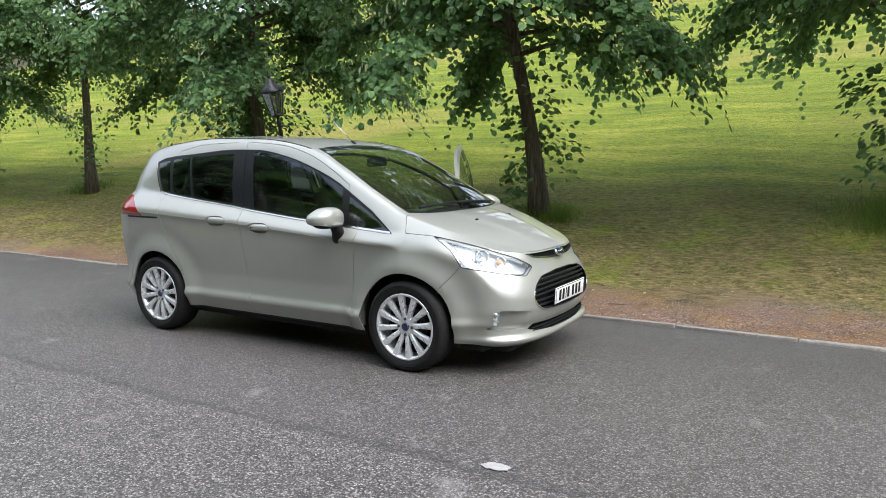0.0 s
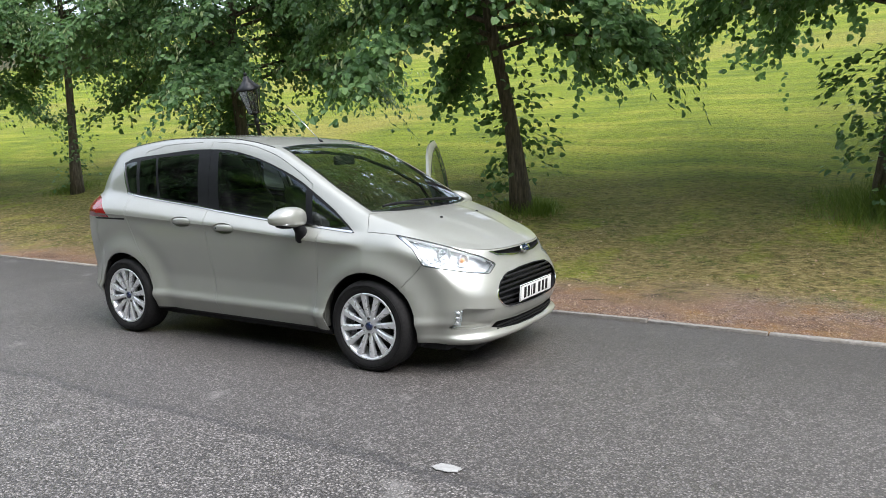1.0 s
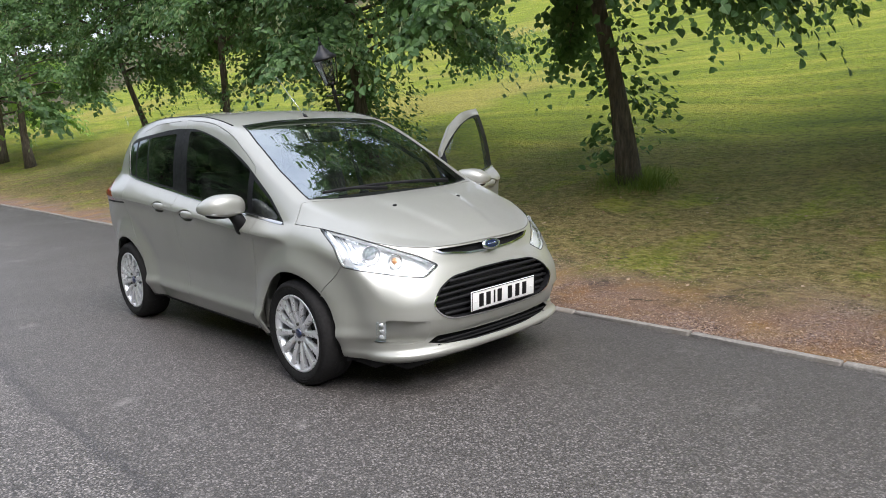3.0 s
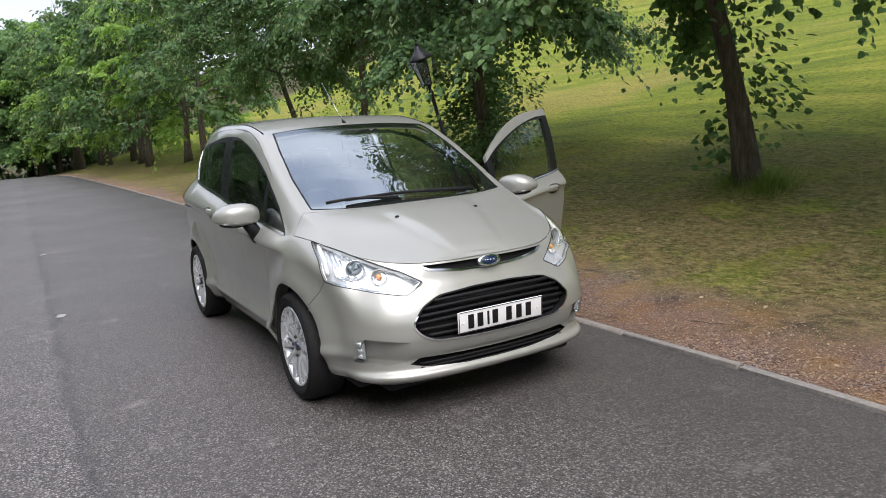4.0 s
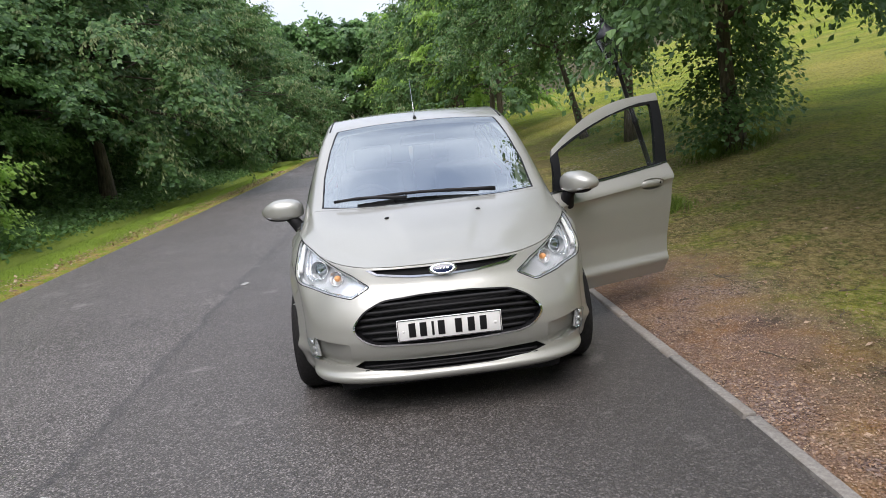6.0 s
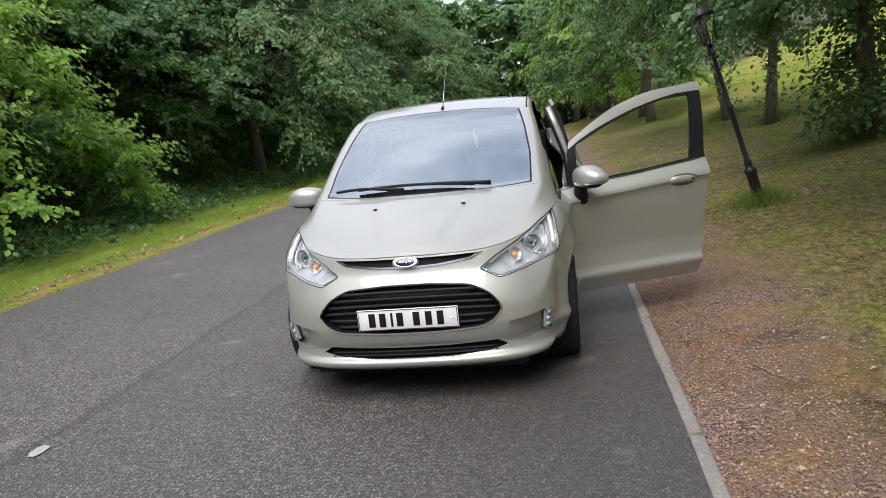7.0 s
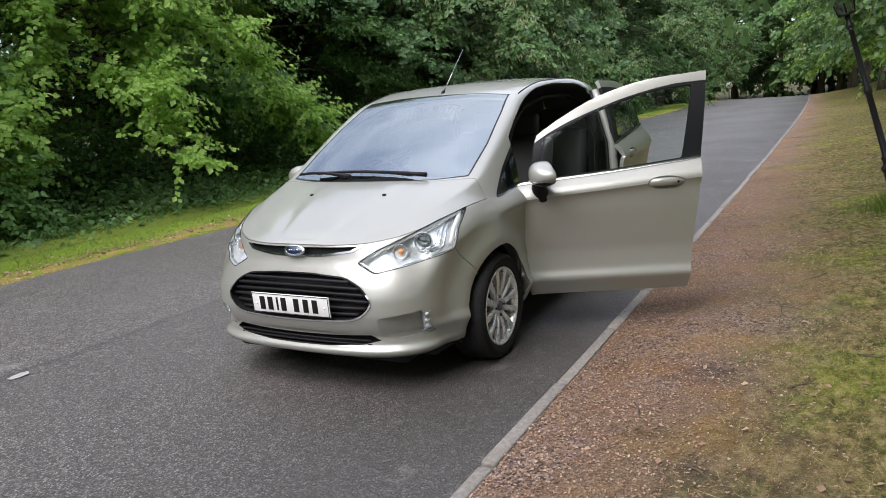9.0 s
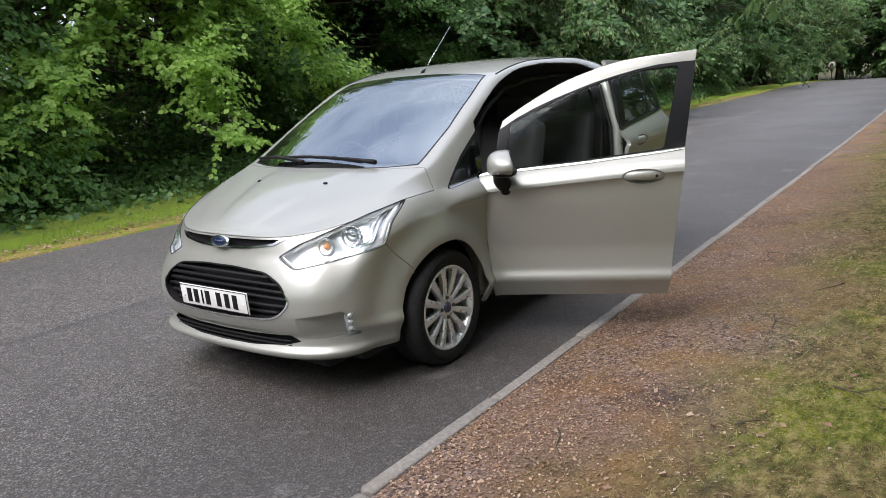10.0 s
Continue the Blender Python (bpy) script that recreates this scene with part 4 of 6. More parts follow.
    for hx, hz in ((-0.045, 0.905), (-0.50, 0.94)):
        mark(SIDE, [(hx + 0.112 * math.cos(a), hz - 0.002 + 0.040 * math.sin(a)) for a in np.linspace(0, 2 * math.pi, 28)[:-1]], side, k=14)
    # tail lamp and the slide's track
    mark(SIDE, [(-1.40, 0.945), (-1.43, 0.985), (-1.60, 1.10), (-1.72, 1.12), (-1.95, 1.10), (-1.95, 0.945)], side, k=6)
    mark(SIDE, ribbon([(-1.19, 0.938), (-1.62, 0.935)], 0.007), side, k=2)
    # windscreen, with its black edge
    def screen(lift):
        foot = [(1.262 - lift, 0.0), (1.255 - lift, 0.2), (1.225 - lift, 0.42), (1.15 - lift, 0.64 - lift)]
        return through_points(foot, 8) + [(0.85, 0.635 - lift), (0.55, 0.60 - lift), (0.29 + lift, 0.555 - lift), (0.265 + lift, 0.3), (0.262 + lift, 0.0), (0.262 + lift, -0.1), (1.262 - lift, -0.1)]

    mark(TOP, screen(0.0), over, k=2)
    mark(TOP, screen(0.011), over, k=7)
    # lamps and nose openings
    lamp = [(0.297, -0.099), (0.193, -0.047), (0.07, -0.006), (-0.147, 0.068), (-0.345, 0.127), (-0.303, 0.076), (-0.258, 0.022), (-0.233, -0.035), (-0.21, -0.085), (-0.124, -0.106), (0.063, -0.141), (0.226, -0.162)]
    mark(LAMP, rounded(lamp, 0.018, 3), lambda f: f.normal.dot(LAMP.n) < -0.1 and f.calc_center_median().x > 1.2, k=8)
    wide = [(-0.1, 0.648), (0.12, 0.647), (0.32, 0.632), (0.42, 0.585), (0.488, 0.505), (0.435, 0.44), (0.36, 0.412), (0.12, 0.402), (-0.1, 0.402)]
    mark(FRONT, rounded(wide, 0.035, 3), front, k=9)
    mark(FRONT, rounded([(-0.1, 0.641), (0.12, 0.640), (0.317, 0.625), (0.414, 0.580), (0.479, 0.505), (0.431, 0.447), (0.358, 0.420), (0.12, 0.410), (-0.1, 0.410)], 0.033, 3), front, k=10)
    mark(FRONT, [(-0.1, 0.318), (0.2, 0.321), (0.44, 0.33), (0.49, 0.30), (0.40, 0.278), (0.2, 0.265), (-0.1, 0.262)], front, k=11)
    mark(FRONT, [(-0.1, 0.772), (0.2, 0.774), (0.388, 0.775), (0.335, 0.747), (0.16, 0.728), (-0.1, 0.720)], front, k=12)
    mark(FRONT, [(-0.1, 0.729), (0.155, 0.737), (0.327, 0.756), (0.365, 0.775), (0.388, 0.775), (0.335, 0.747), (0.16, 0.728), (-0.1, 0.720)], front, k=9)
    mark(FRONT, rounded([(0.50, 0.425), (0.69, 0.452), (0.715, 0.318), (0.60, 0.305), (0.50, 0.312)], 0.012, 2), front, k=13)
    mark(SIDE, [(-0.93, 0.10), (-0.93, 0.238), (0.93, 0.238), (0.93, 0.10)], lambda f: f.calc_center_median().y > 0.6 and abs(f.calc_center_median().x) < 1.0, k=15, p=0)
    # shut lines
    shut = 0.0017
    for plane, line, ok in (
        (SIDE, front_door, side),
        (SIDE, slide_door[14:] + slide_door[:1], side),
        (SIDE, through_points([(-1.60, 0.925), (-1.605, 0.80), (-1.565, 0.66), (-1.49, 0.53)], 10), side),
        (SIDE, through_points([(1.62, 0.722), (1.57, 0.665), (1.49, 0.575)], 10), side),
        (TOP, [(float(EX(u)) - 0.001, float(EY(u)) - 0.001) for u in np.linspace(0, 7.2, 40)] + [(1.165, 0.69)], over),
        (TOP, through_points([(1.275, -0.05), (1.268, 0.2), (1.24, 0.42), (1.165, 0.69)], 12), over),
    ):
        got = press(bm, plane, ribbon(line, shut), ok)
        bmesh.ops.delete(bm, geom=[f for f in got if f[kind] in (0, 2, 5)], context="FACES")
    bmesh.ops.delete(bm, geom=[v for v in bm.verts if not v.link_faces], context="VERTS")
    for f in bm.faces:
        if f[panel] == 0 and f[kind] == 0:
            c = f.calc_center_median()
            if c.x > 1.60 or (c.x > 1.46 and c.z < 0.72 and c.x > 1.55 - max(0.0, (0.68 - c.z)) * 0.4):
                f[panel] = 4  # front bumper
    return bm


def skin(source, pick, mirror=True, both=False, thick=0.0, zone=None):
    """A bmesh of some of the half body's faces: as they lie (y > 0), mirrored (y < 0), or both halves joined."""
    panel, kind = source.faces.layers.int["panel"], source.faces.layers.int["kind"]
    out = bmesh.new()
    for flip in ((False, True) if both else (mirror,)):
        made = {}
        for f in source.faces:
            if pick(f[panel], f[kind]) and (zone is None or zone(f.calc_center_median())):
                vs = []
                for v in f.verts:
                    if v not in made:
                        made[v] = out.verts.new((v.co.x, -v.co.y if flip else v.co.y, v.co.z))
                    vs.append(made[v])
                try:
                    out.faces.new(vs[::-1] if flip else vs)
                except ValueError:
                    pass
    if both:
        bmesh.ops.remove_doubles(out, verts=[v for v in out.verts if abs(v.co.y) < 1e-4], dist=3e-4)
    out.normal_update()
    if thick:
        bmesh.ops.solidify(out, geom=out.faces[:], thickness=thick)
    return out


def panel_part(name, bm, material, parent, label=""):
    ob = part(name, bm, material, parent, label)
    ob.data.set_sharp_from_angle(angle=radians(38))
    return ob

# ---- car: assembly ----
HALF = body_half()
car = tagged(new("car"), "champagne silver small car parked with two nearside doors open", "car")


def lathe(bm, profile, at, axis="y", sides=48):
    """A turned form: profile of (radius, along) pairs about an axis."""
    rings = []
    for r, h in profile:
        ring = []
        for k in range(sides):
            a = 2 * math.pi * k / sides
            ring.append(bm.verts.new((at[0] + r * math.cos(a), at[1] + h, at[2] + r * math.sin(a))))
        rings.append(ring)
    for a, b in zip(rings, rings[1:]):
        for k in range(sides):
            bm.faces.new((a[k], b[k], b[(k + 1) % sides], a[(k + 1) % sides]))
    return rings


def ball(bm, at, size, seg=20, rings=12):
    bmesh.ops.create_uvsphere(bm, u_segments=seg, v_segments=rings, radius=1, matrix=Matrix.Translation(at) @ Matrix.Diagonal((*size, 1)))
    return bm


# fixed skin
body = panel_part("body", skin(HALF, lambda p, k: p == 0 and k == 0, both=True, thick=0.012), M_PAINT, car)
panel_part("bonnet", skin(HALF, lambda p, k: p == 1 and k == 0, both=True, thick=0.01), M_PAINT, car, "champagne bonnet with dust and water marks")
bumper = panel_part("front_bumper", skin(HALF, lambda p, k: p == 4 and k == 0, both=True, thick=0.01), M_PAINT, car)
panel_part("sill_cover", skin(HALF, lambda p, k: k == 15, True, thick=0.01), M_BLACK, car, "black lower sill edge")
panel_part("sill_cover", skin(HALF, lambda p, k: k == 15, False, thick=0.01), M_BLACK, car, "black lower sill edge")
panel_part("windscreen", skin(HALF, lambda p, k: k == 7, both=True), M_SCREEN, car, "clear windscreen reflecting the sky").visible_shadow = False
panel_part("windscreen_surround", skin(HALF, lambda p, k: p in (0, 1) and k == 2, both=True, thick=0.004, zone=lambda c: c.x > 0.2 and abs(c.y) < 0.66 and c.z > 0.99), M_GLOSSBLACK, car, "black edge round the windscreen")
for flip in (True, False):
    for fore in (True, False):
        here = (lambda c: c.x > 0) if fore else (lambda c: c.x <= 0)
        panel_part("quarter_glass", skin(HALF, lambda p, k: p == 0 and k in (3, 4), flip, zone=here), M_DARKGLASS, car, "small dark quarter glass").visible_shadow = False
        panel_part("chrome_strip", skin(HALF, lambda p, k: p == 0 and k == 5, flip, thick=-0.004, zone=here), M_TRIM, car, "thin chrome belt strip")
    panel_part("quarter_surround", skin(HALF, lambda p, k: p in (0, 1) and k == 2, flip, thick=0.004, zone=lambda c: c.x > 0.2 and not (abs(c.y) < 0.66 and c.z > 0.99)), M_GLOSSBLACK, car, "black quarter window surround")
    panel_part("rear_surround", skin(HALF, lambda p, k: p in (0, 1) and k == 2, flip, thick=0.004, zone=lambda c: c.x <= 0.2 and c.z > 1.0), M_GLOSSBLACK, car, "black rear window surround")
    panel_part("door_track", skin(HALF, lambda p, k: p in (0, 1) and k == 2, flip, thick=0.004, zone=lambda c: c.x <= 0.2 and c.z <= 1.0), M_GLOSSBLACK, car, "black sliding door track")
    panel_part("tail_lamp", skin(HALF, lambda p, k: k == 6, flip, thick=0.02), M_REDLAMP, car, "red wrap-round tail lamp")

# nose openings
for nm, k, depth, label in (("grille", 10, 0.05, "black slatted six-sided grille"), ("lower_intake", 11, 0.045, "narrow black lower intake"), ("upper_slot", 12, 0.03, "slim black slot under the bonnet edge")):
    b = skin(HALF, lambda p, q: q == k, both=True)
    for v in b.verts:
        v.co.x -= depth
    opening = panel_part(nm, b, M_BLACK, car, label)
    wall = skin(HALF, lambda p, q: q == k, both=True)
    rim = [e for e in wall.edges if len(e.link_faces) == 1]
    got = bmesh.ops.extrude_edge_only(wall, edges=rim)
    bmesh.ops.translate(wall, verts=[g for g in got["geom"] if isinstance(g, bmesh.types.BMVert)], vec=(-depth, 0, 0))
    bmesh.ops.delete(wall, geom=[f for f in wall.faces if all(v.co.x > 1.99 - 0.001 or True for v in f.verts) and abs(f.normal.x) > 0.75], context="FACES_ONLY")
    panel_part("opening_wall", wall, M_BLACK, opening)
    if k == 10:
        slats = (0.437, 0.470, 0.503, 0.536, 0.569, 0.602)
    elif k == 11:
        slats = (0.278, 0.298)
    else:
        slats = ()
    for z in slats:
        half = 0.44 if k == 11 else float(np.interp(z, [0.42, 0.447, 0.505, 0.58, 0.625], [0.358, 0.431, 0.479, 0.414, 0.317])) - 0.016
        b = bmesh.new()
        ys = np.linspace(-half, half, 25)
        line = [(2.045 - 0.034 - 0.16 * y * y - (0.006 if k == 11 else 0.0), y, z + 0.012 * (1 - (y / 0.47) ** 2) * (1 if z > 0.5 else 0)) for y in ys]
        tube(b, line, [0.0095 if k == 10 else 0.006] * len(line), 8)
        part("slat", b, M_BLACK, opening)
panel_part("grille_trim", skin(HALF, lambda p, q: q == 9, both=True, thick=-0.005, zone=lambda c: c.z < 0.545), M_CHROME, car, "thin chrome edge along the grille's foot")
panel_part("grille_edge", skin(HALF, lambda p, q: q == 9, both=True, thick=-0.003, zone=lambda c: 0.545 <= c.z < 0.7), M_GLOSSBLACK, car, "black upper grille edge")
panel_part("slot_trim", skin(HALF, lambda p, q: q == 9, both=True, thick=-0.005, zone=lambda c: c.z >= 0.7), M_TRIM, car, "chrome wing under the badge")

# badge and plate
badge = new("badge")
badge.parent = car
b = bmesh.new()
lathe(b, [(0.0, 0.0), (0.064, 0.0), (0.0645, 0.006), (0.058, 0.012), (0.046, 0.010)], (0, 0, 0), sides=40)
ring = part("badge_rim", b, M_CHROME, badge)
b = bmesh.new()
lathe(b, [(0.047, 0.009), (0.03, 0.0125), (0.0, 0.0135)], (0, 0, 0), sides=40)
part("badge_face", b, M_BLUE, badge)
b = bmesh.new()
for x, w in ((-0.022, 0.012), (-0.005, 0.01), (0.010, 0.009), (0.024, 0.008)):
    box(b, (w, 0.003, 0.022 if x < -0.01 else 0.014), (x, 0.0135, 0.0), 0.001)
part("badge_device", b, M_CHROME, badge)
badge.matrix_basis = Matrix.Translation((1.972, 0, 0.757)) @ pose(0, 0, 0, 0, -22, 0) @ pose(0, 0, 0, 0, 0, -90) @ Matrix.Diagonal((1.1, 1, 0.47, 1))

plate = tagged(new("number_plate"))
plate.parent = car
b = bmesh.new()
box(b, (0.008, 0.52, 0.111), (0, 0, 0), 0.003)
part("plate_board", b, M_PLATE, plate, "white reflective plate")
b = bmesh.new()
for y, z, w, h in ((0, 0.0515, 0.51, 0.003), (0, -0.0515, 0.51, 0.003), (0.2545, 0, 0.003, 0.105), (-0.2545, 0, 0.003, 0.105)):
    box(b, (0.002, w, h), (0.005, y, z))
part("plate_border", b, M_BLACK, plate)
for i, y in enumerate((-0.185, -0.130, -0.082, -0.040, 0.045, 0.108, 0.168)):
    b = bmesh.new()
    box(b, (0.003, 0.012 if i == 2 else 0.034, 0.072), (0.0055, y, 0), 0.001)
    part("plate_bar", b, M_BLACK, plate)
for y in (-0.228, 0.228):
    b = bmesh.new()
    ball(b, (0.004, y, -0.005), (0.004, 0.007, 0.007), 10, 6)
    part("plate_screw", b, M_PLATE, plate)
plate.matrix_basis = Matrix.Translation((2.058, 0, 0.485)) @ pose(0, 0, 0, 0, 3, 0)


# headlamps
def headlamp(flip):
    s = -1 if flip else 1
    lamp = tagged(new("headlamp"), "clear headlamp with chrome reflector and amber bulb")
    lamp.parent = car
    lens = panel_part("lens", skin(HALF, lambda p, k: k == 8, flip), M_LENS, lamp, "clear plastic lens")
    lens.visible_shadow = False
    b = skin(HALF, lambda p, k: k == 8, flip)
    inn = Vector((-0.62, -0.45 * s, -0.12))
    rim = [e for e in b.edges if len(e.link_faces) == 1]
    old = list(b.faces)
    got = bmesh.ops.extrude_edge_only(b, edges=rim)
    vs = [g for g in got["geom"] if isinstance(g, bmesh.types.BMVert)]
    bmesh.ops.translate(b, verts=vs, vec=inn * 0.085)
    bmesh.ops.delete(b, geom=old, context="FACES_ONLY")
    panel_part("housing_wall", b, M_REFLECT, lamp, "bright reflector wall")
    b = skin(HALF, lambda p, k: k == 8, flip)
    for v in b.verts:
        v.co += inn * 0.075
        v.co.z += 0.004 * math.sin(90 * v.co.x)
    panel_part("reflector", b, M_REFLECT, lamp, "ribbed bright reflector")
    # projector and indicator bowls face the road ahead
    for at, r, mat, nm in (((1.715, 0.645, 0.768), 0.045, M_DARKSTEEL, "projector_bowl"), ((1.80, 0.555, 0.728), 0.036, M_REFLECT, "indicator_bowl")):
        b = bmesh.new()
        lathe(b, [(r, 0.03), (r * 1.06, 0.034), (r * 1.1, 0.03), (r * 0.95, 0.0), (r * 0.5, -0.025), (0.0, -0.03)], (0, 0, 0), sides=28)
        ob = part(nm, b, M_REFLECT, lamp)
        turn = Matrix.Translation((at[0] - 0.03, at[1] * s - 0.018 * s, at[2])) @ pose(0, 0, 0, 0, 0, -90 + 22 * s) @ pose(0, 0, 0, 6, 0, 0)
        ob.matrix_basis = turn
        b = bmesh.new()
        if nm == "projector_bowl":
            ball(b, (0, 0.004, 0), (0.034, 0.014, 0.034), 24, 14)
            ob2 = part("projector_lens", b, M_LENS, lamp, "blue-tinted glass projector lens")
            b = bmesh.new()
            lathe(b, [(0.0, -0.006), (0.046, -0.006), (0.048, 0.01)], (0, 0, 0), sides=24)
            part("projector_back", b, M_TRIM, lamp).matrix_basis = turn
        else:
            ball(b, (0, 0.012, 0), (0.016, 0.022, 0.016), 16, 10)
            ob2 = part("indicator_bulb", b, M_AMBER, lamp, "amber bulb")
        ob2.matrix_basis = turn
    b = skin(HALF, lambda p, k: k == 8, flip)
    edge = [e for e in b.edges if len(e.link_faces) == 1]
    loop = bmesh.new()
    done = set()
    v = edge[0].verts[0]
    order = [v]
    while True:
        nxt = [e for e in v.link_edges if len(e.link_faces) == 1 and e not in done]
        if not nxt:
            break
        done.add(nxt[0])
        v = nxt[0].other_vert(v)
        order.append(v)
    ring = [p.co.copy() for p in order]
    b.free()
    tube(loop, ring, [0.0024] * len(ring), 6, False)
    part("lamp_seal", loop, M_GLOSSBLACK, lamp)
    # bright bezel just inside the edge, and the running-light strip along the upper edge
    mid = sum(ring, Vector()) / len(ring)
    b = bmesh.new()
    tube(b, [p.lerp(mid, 0.05) + inn * 0.018 for p in ring], [0.006] * len(ring), 6, False)
    part("lamp_bezel", b, M_CHROME, lamp, "bright chrome bezel")
    spots = [LAMP.flat(Vector((p.x, abs(p.y), p.z))) for p in ring]

    def run(keep):
        """The unbroken stretch of the outline on which keep holds."""
        flags = [keep(*q) for q in spots]
        first = next(k for k in range(len(flags)) if flags[k] and not flags[k - 1])
        out = []
        for k in range(len(flags)):
            if not flags[(first + k) % len(flags)]:
                break
            out.append(ring[(first + k) % len(flags)])
        return out

    guide = run(lambda a, c: (c > -0.006 - 0.352 * a and a < 0.27) or a < -0.222)
    b = bmesh.new()
    tube(b, [p.lerp(mid, 0.13) + inn * 0.02 for p in guide[::2]], [0.011] * len(guide[::2]), 8)
    part("light_guide", b, M_PLATE, lamp, "slim white running-light strip")
    # stepped reflector ribs round the projector
    for k, inset in enumerate((0.30, 0.40, 0.50, 0.60)):
        b = bmesh.new()
        line = run(lambda a, c: a < -0.07 + 0.015 * k)[::2]
        tube(b, [p.lerp(mid, inset) + inn * (0.03 + 0.006 * k) for p in line], [0.0045] * len(line), 6)
        part("reflector_rib", b, M_CHROME, lamp)
    return lamp


headlamp(True), headlamp(False)

# sunken panels at the bumper's corners, each with its lamp
for s in (-1, 1):
    b = skin(HALF, lambda p, k: k == 13, s < 0)
    rim = [e for e in b.edges if len(e.link_faces) == 1]
    got = bmesh.ops.extrude_edge_only(b, edges=rim)
    vs = [g for g in got["geom"] if isinstance(g, bmesh.types.BMVert)]
    depth = {}
    for v in b.verts:
        if v not in vs:
            depth[v] = 0.046 * min(1.0, max(0.0, (abs(v.co.y) - 0.50) / 0.13))
    for v, d in depth.items():
        v.co += Vector((-0.8, -0.45 * s, 0.0)) * d
    bmesh.ops.recalc_face_normals(b, faces=b.faces[:])
    panel_part("bumper_recess", b, M_PAINT, bumper)
    fog = tagged(new("daytime_lamp"), "small clear corner lamp")
    fog.parent = car
    turn = Matrix.Translation((1.832, 0.699 * s, 0.388)) @ pose(0, 0, 0, 0, 0, 48 * s) @ pose(0, 0, 0, 6 * s, 14, 0)
    for nm, size, at, mat in (("lamp_box", (0.02, 0.046, 0.108), (-0.012, 0, 0), M_REFLECT), ("lamp_cover", (0.02, 0.052, 0.115), (0.004, 0, 0), M_LENS)):
        b = bmesh.new()
        box(b, size, at, 0.008)
        ob = part(nm, b, mat, fog)
        ob.matrix_basis = turn
        if mat is M_LENS:
            ob.visible_shadow = False
    for z in (-0.035, 0.0, 0.035):
        b = bmesh.new()
        ball(b, (0.0, 0, z), (0.008, 0.015, 0.012), 12, 8)
        part("lamp_cell", b, M_REFLECT, fog).matrix_basis = turn


# doors
def door(kind_no, flip):
    """A door built where it stands when shut; its origin is the car's."""
    name = "front_door" if kind_no == 2 else "sliding_door"
    d = tagged(new(name), "front door with body-coloured frame, chrome belt and shade-darkened window" if kind_no == 2 else "sliding rear door with dark privacy glass")
    d.parent = car
    s = -1 if flip else 1
    panel_part("door_skin", skin(HALF, lambda p, k: p == kind_no and k == 0, flip, thick=0.028), M_PAINT, d)
    panel_part("door_frame_trim", skin(HALF, lambda p, k: p == kind_no and k == 2, flip, thick=0.026), M_GLOSSBLACK, d, "black window surround")
    panel_part("door_window", skin(HALF, lambda p, k: p == kind_no and k in (3, 4), flip), (M_GLASS_SHADED if flip else M_GLASS) if kind_no == 2 else M_DARKGLASS, d, "clean side glass").visible_shadow = False
    panel_part("belt_strip", skin(HALF, lambda p, k: p == kind_no and k == 5, flip, thick=-0.005), M_TRIM, d, "chrome belt strip")
    # inner lining
    b = skin(HALF, lambda p, k: p == kind_no and k in (0,), flip)
    bmesh.ops.delete(b, geom=[f for f in b.faces if f.calc_center_median().z > 0.955 + (0.12 if kind_no == 3 else 0.0) or f.calc_center_median().z < 0.28], context="FACES")
    for v in b.verts:
        v.co.y -= 0.075 * s
        v.co.x = v.co.x * 0.97 + (0.01 if kind_no == 2 else -0.017)
    bmesh.ops.solidify(b, geom=b.faces[:], thickness=0.03)
    panel_part("door_lining", b, M_DASH, d, "dark grey door lining")
    if kind_no == 2:
        # the door's leading edge, folded inwards
        b = bmesh.new()
        edge = through_points([(0.775, 0.25), (0.786, 0.4), (0.815, 0.68), (0.836, 0.89)], 10)
        rows = [[b.verts.new((x - 0.004, y * s, z)) for y in (0.828, 0.77, 0.72)] for x, z in edge]
        for a, c in zip(rows, rows[1:]):
            for k in range(2):
                b.faces.new((a[k], a[k + 1], c[k + 1], c[k]))
        bmesh.ops.recalc_face_normals(b, faces=b.faces[:])
        bmesh.ops.solidify(b, geom=b.faces[:], thickness=0.004)
        part("door_edge", b, M_PAINT, d, "folded painted door edge")
    # handle: a bar over a shallow cup
    hx, hz = (-0.045, 0.905) if kind_no == 2 else (-0.50, 0.94)
    b = skin(HALF, lambda p, k: p == kind_no and k == 14, flip)
    bmesh.ops.subdivide_edges(b, edges=b.edges[:], cuts=1, use_grid_fill=True)
    for v in b.verts:
        v.co.y -= s * 0.024 * max(0.0, 1 - ((v.co.x - hx) / 0.112) ** 2 - ((v.co.z - hz + 0.002) / 0.040) ** 2) ** 0.6
    part("handle_cup", b, M_PAINT, d)
    b = bmesh.new()
    tube(b, [(hx - 0.112, 0.822 * s, hz - 0.004), (hx - 0.095, 0.844 * s, hz), (hx - 0.03, 0.858 * s, hz + 0.002), (hx + 0.04, 0.858 * s, hz + 0.002), (hx + 0.095, 0.844 * s, hz), (hx + 0.112, 0.822 * s, hz - 0.003)], [0.012, 0.016, 0.018, 0.018, 0.016, 0.012], 12)
    for v in b.verts:
        v.co.z = hz + (v.co.z - hz) * 1.4
    part("door_handle", b, M_PAINT, d)
    if kind_no == 2:
        b = bmesh.new()
        ball(b, (hx - 0.066, 0.868 * s, hz), (0.008, 0.004, 0.008), 10, 6)
        part("lock_barrel", b, M_BLACK, d)
        mirror(d, s)
    return d


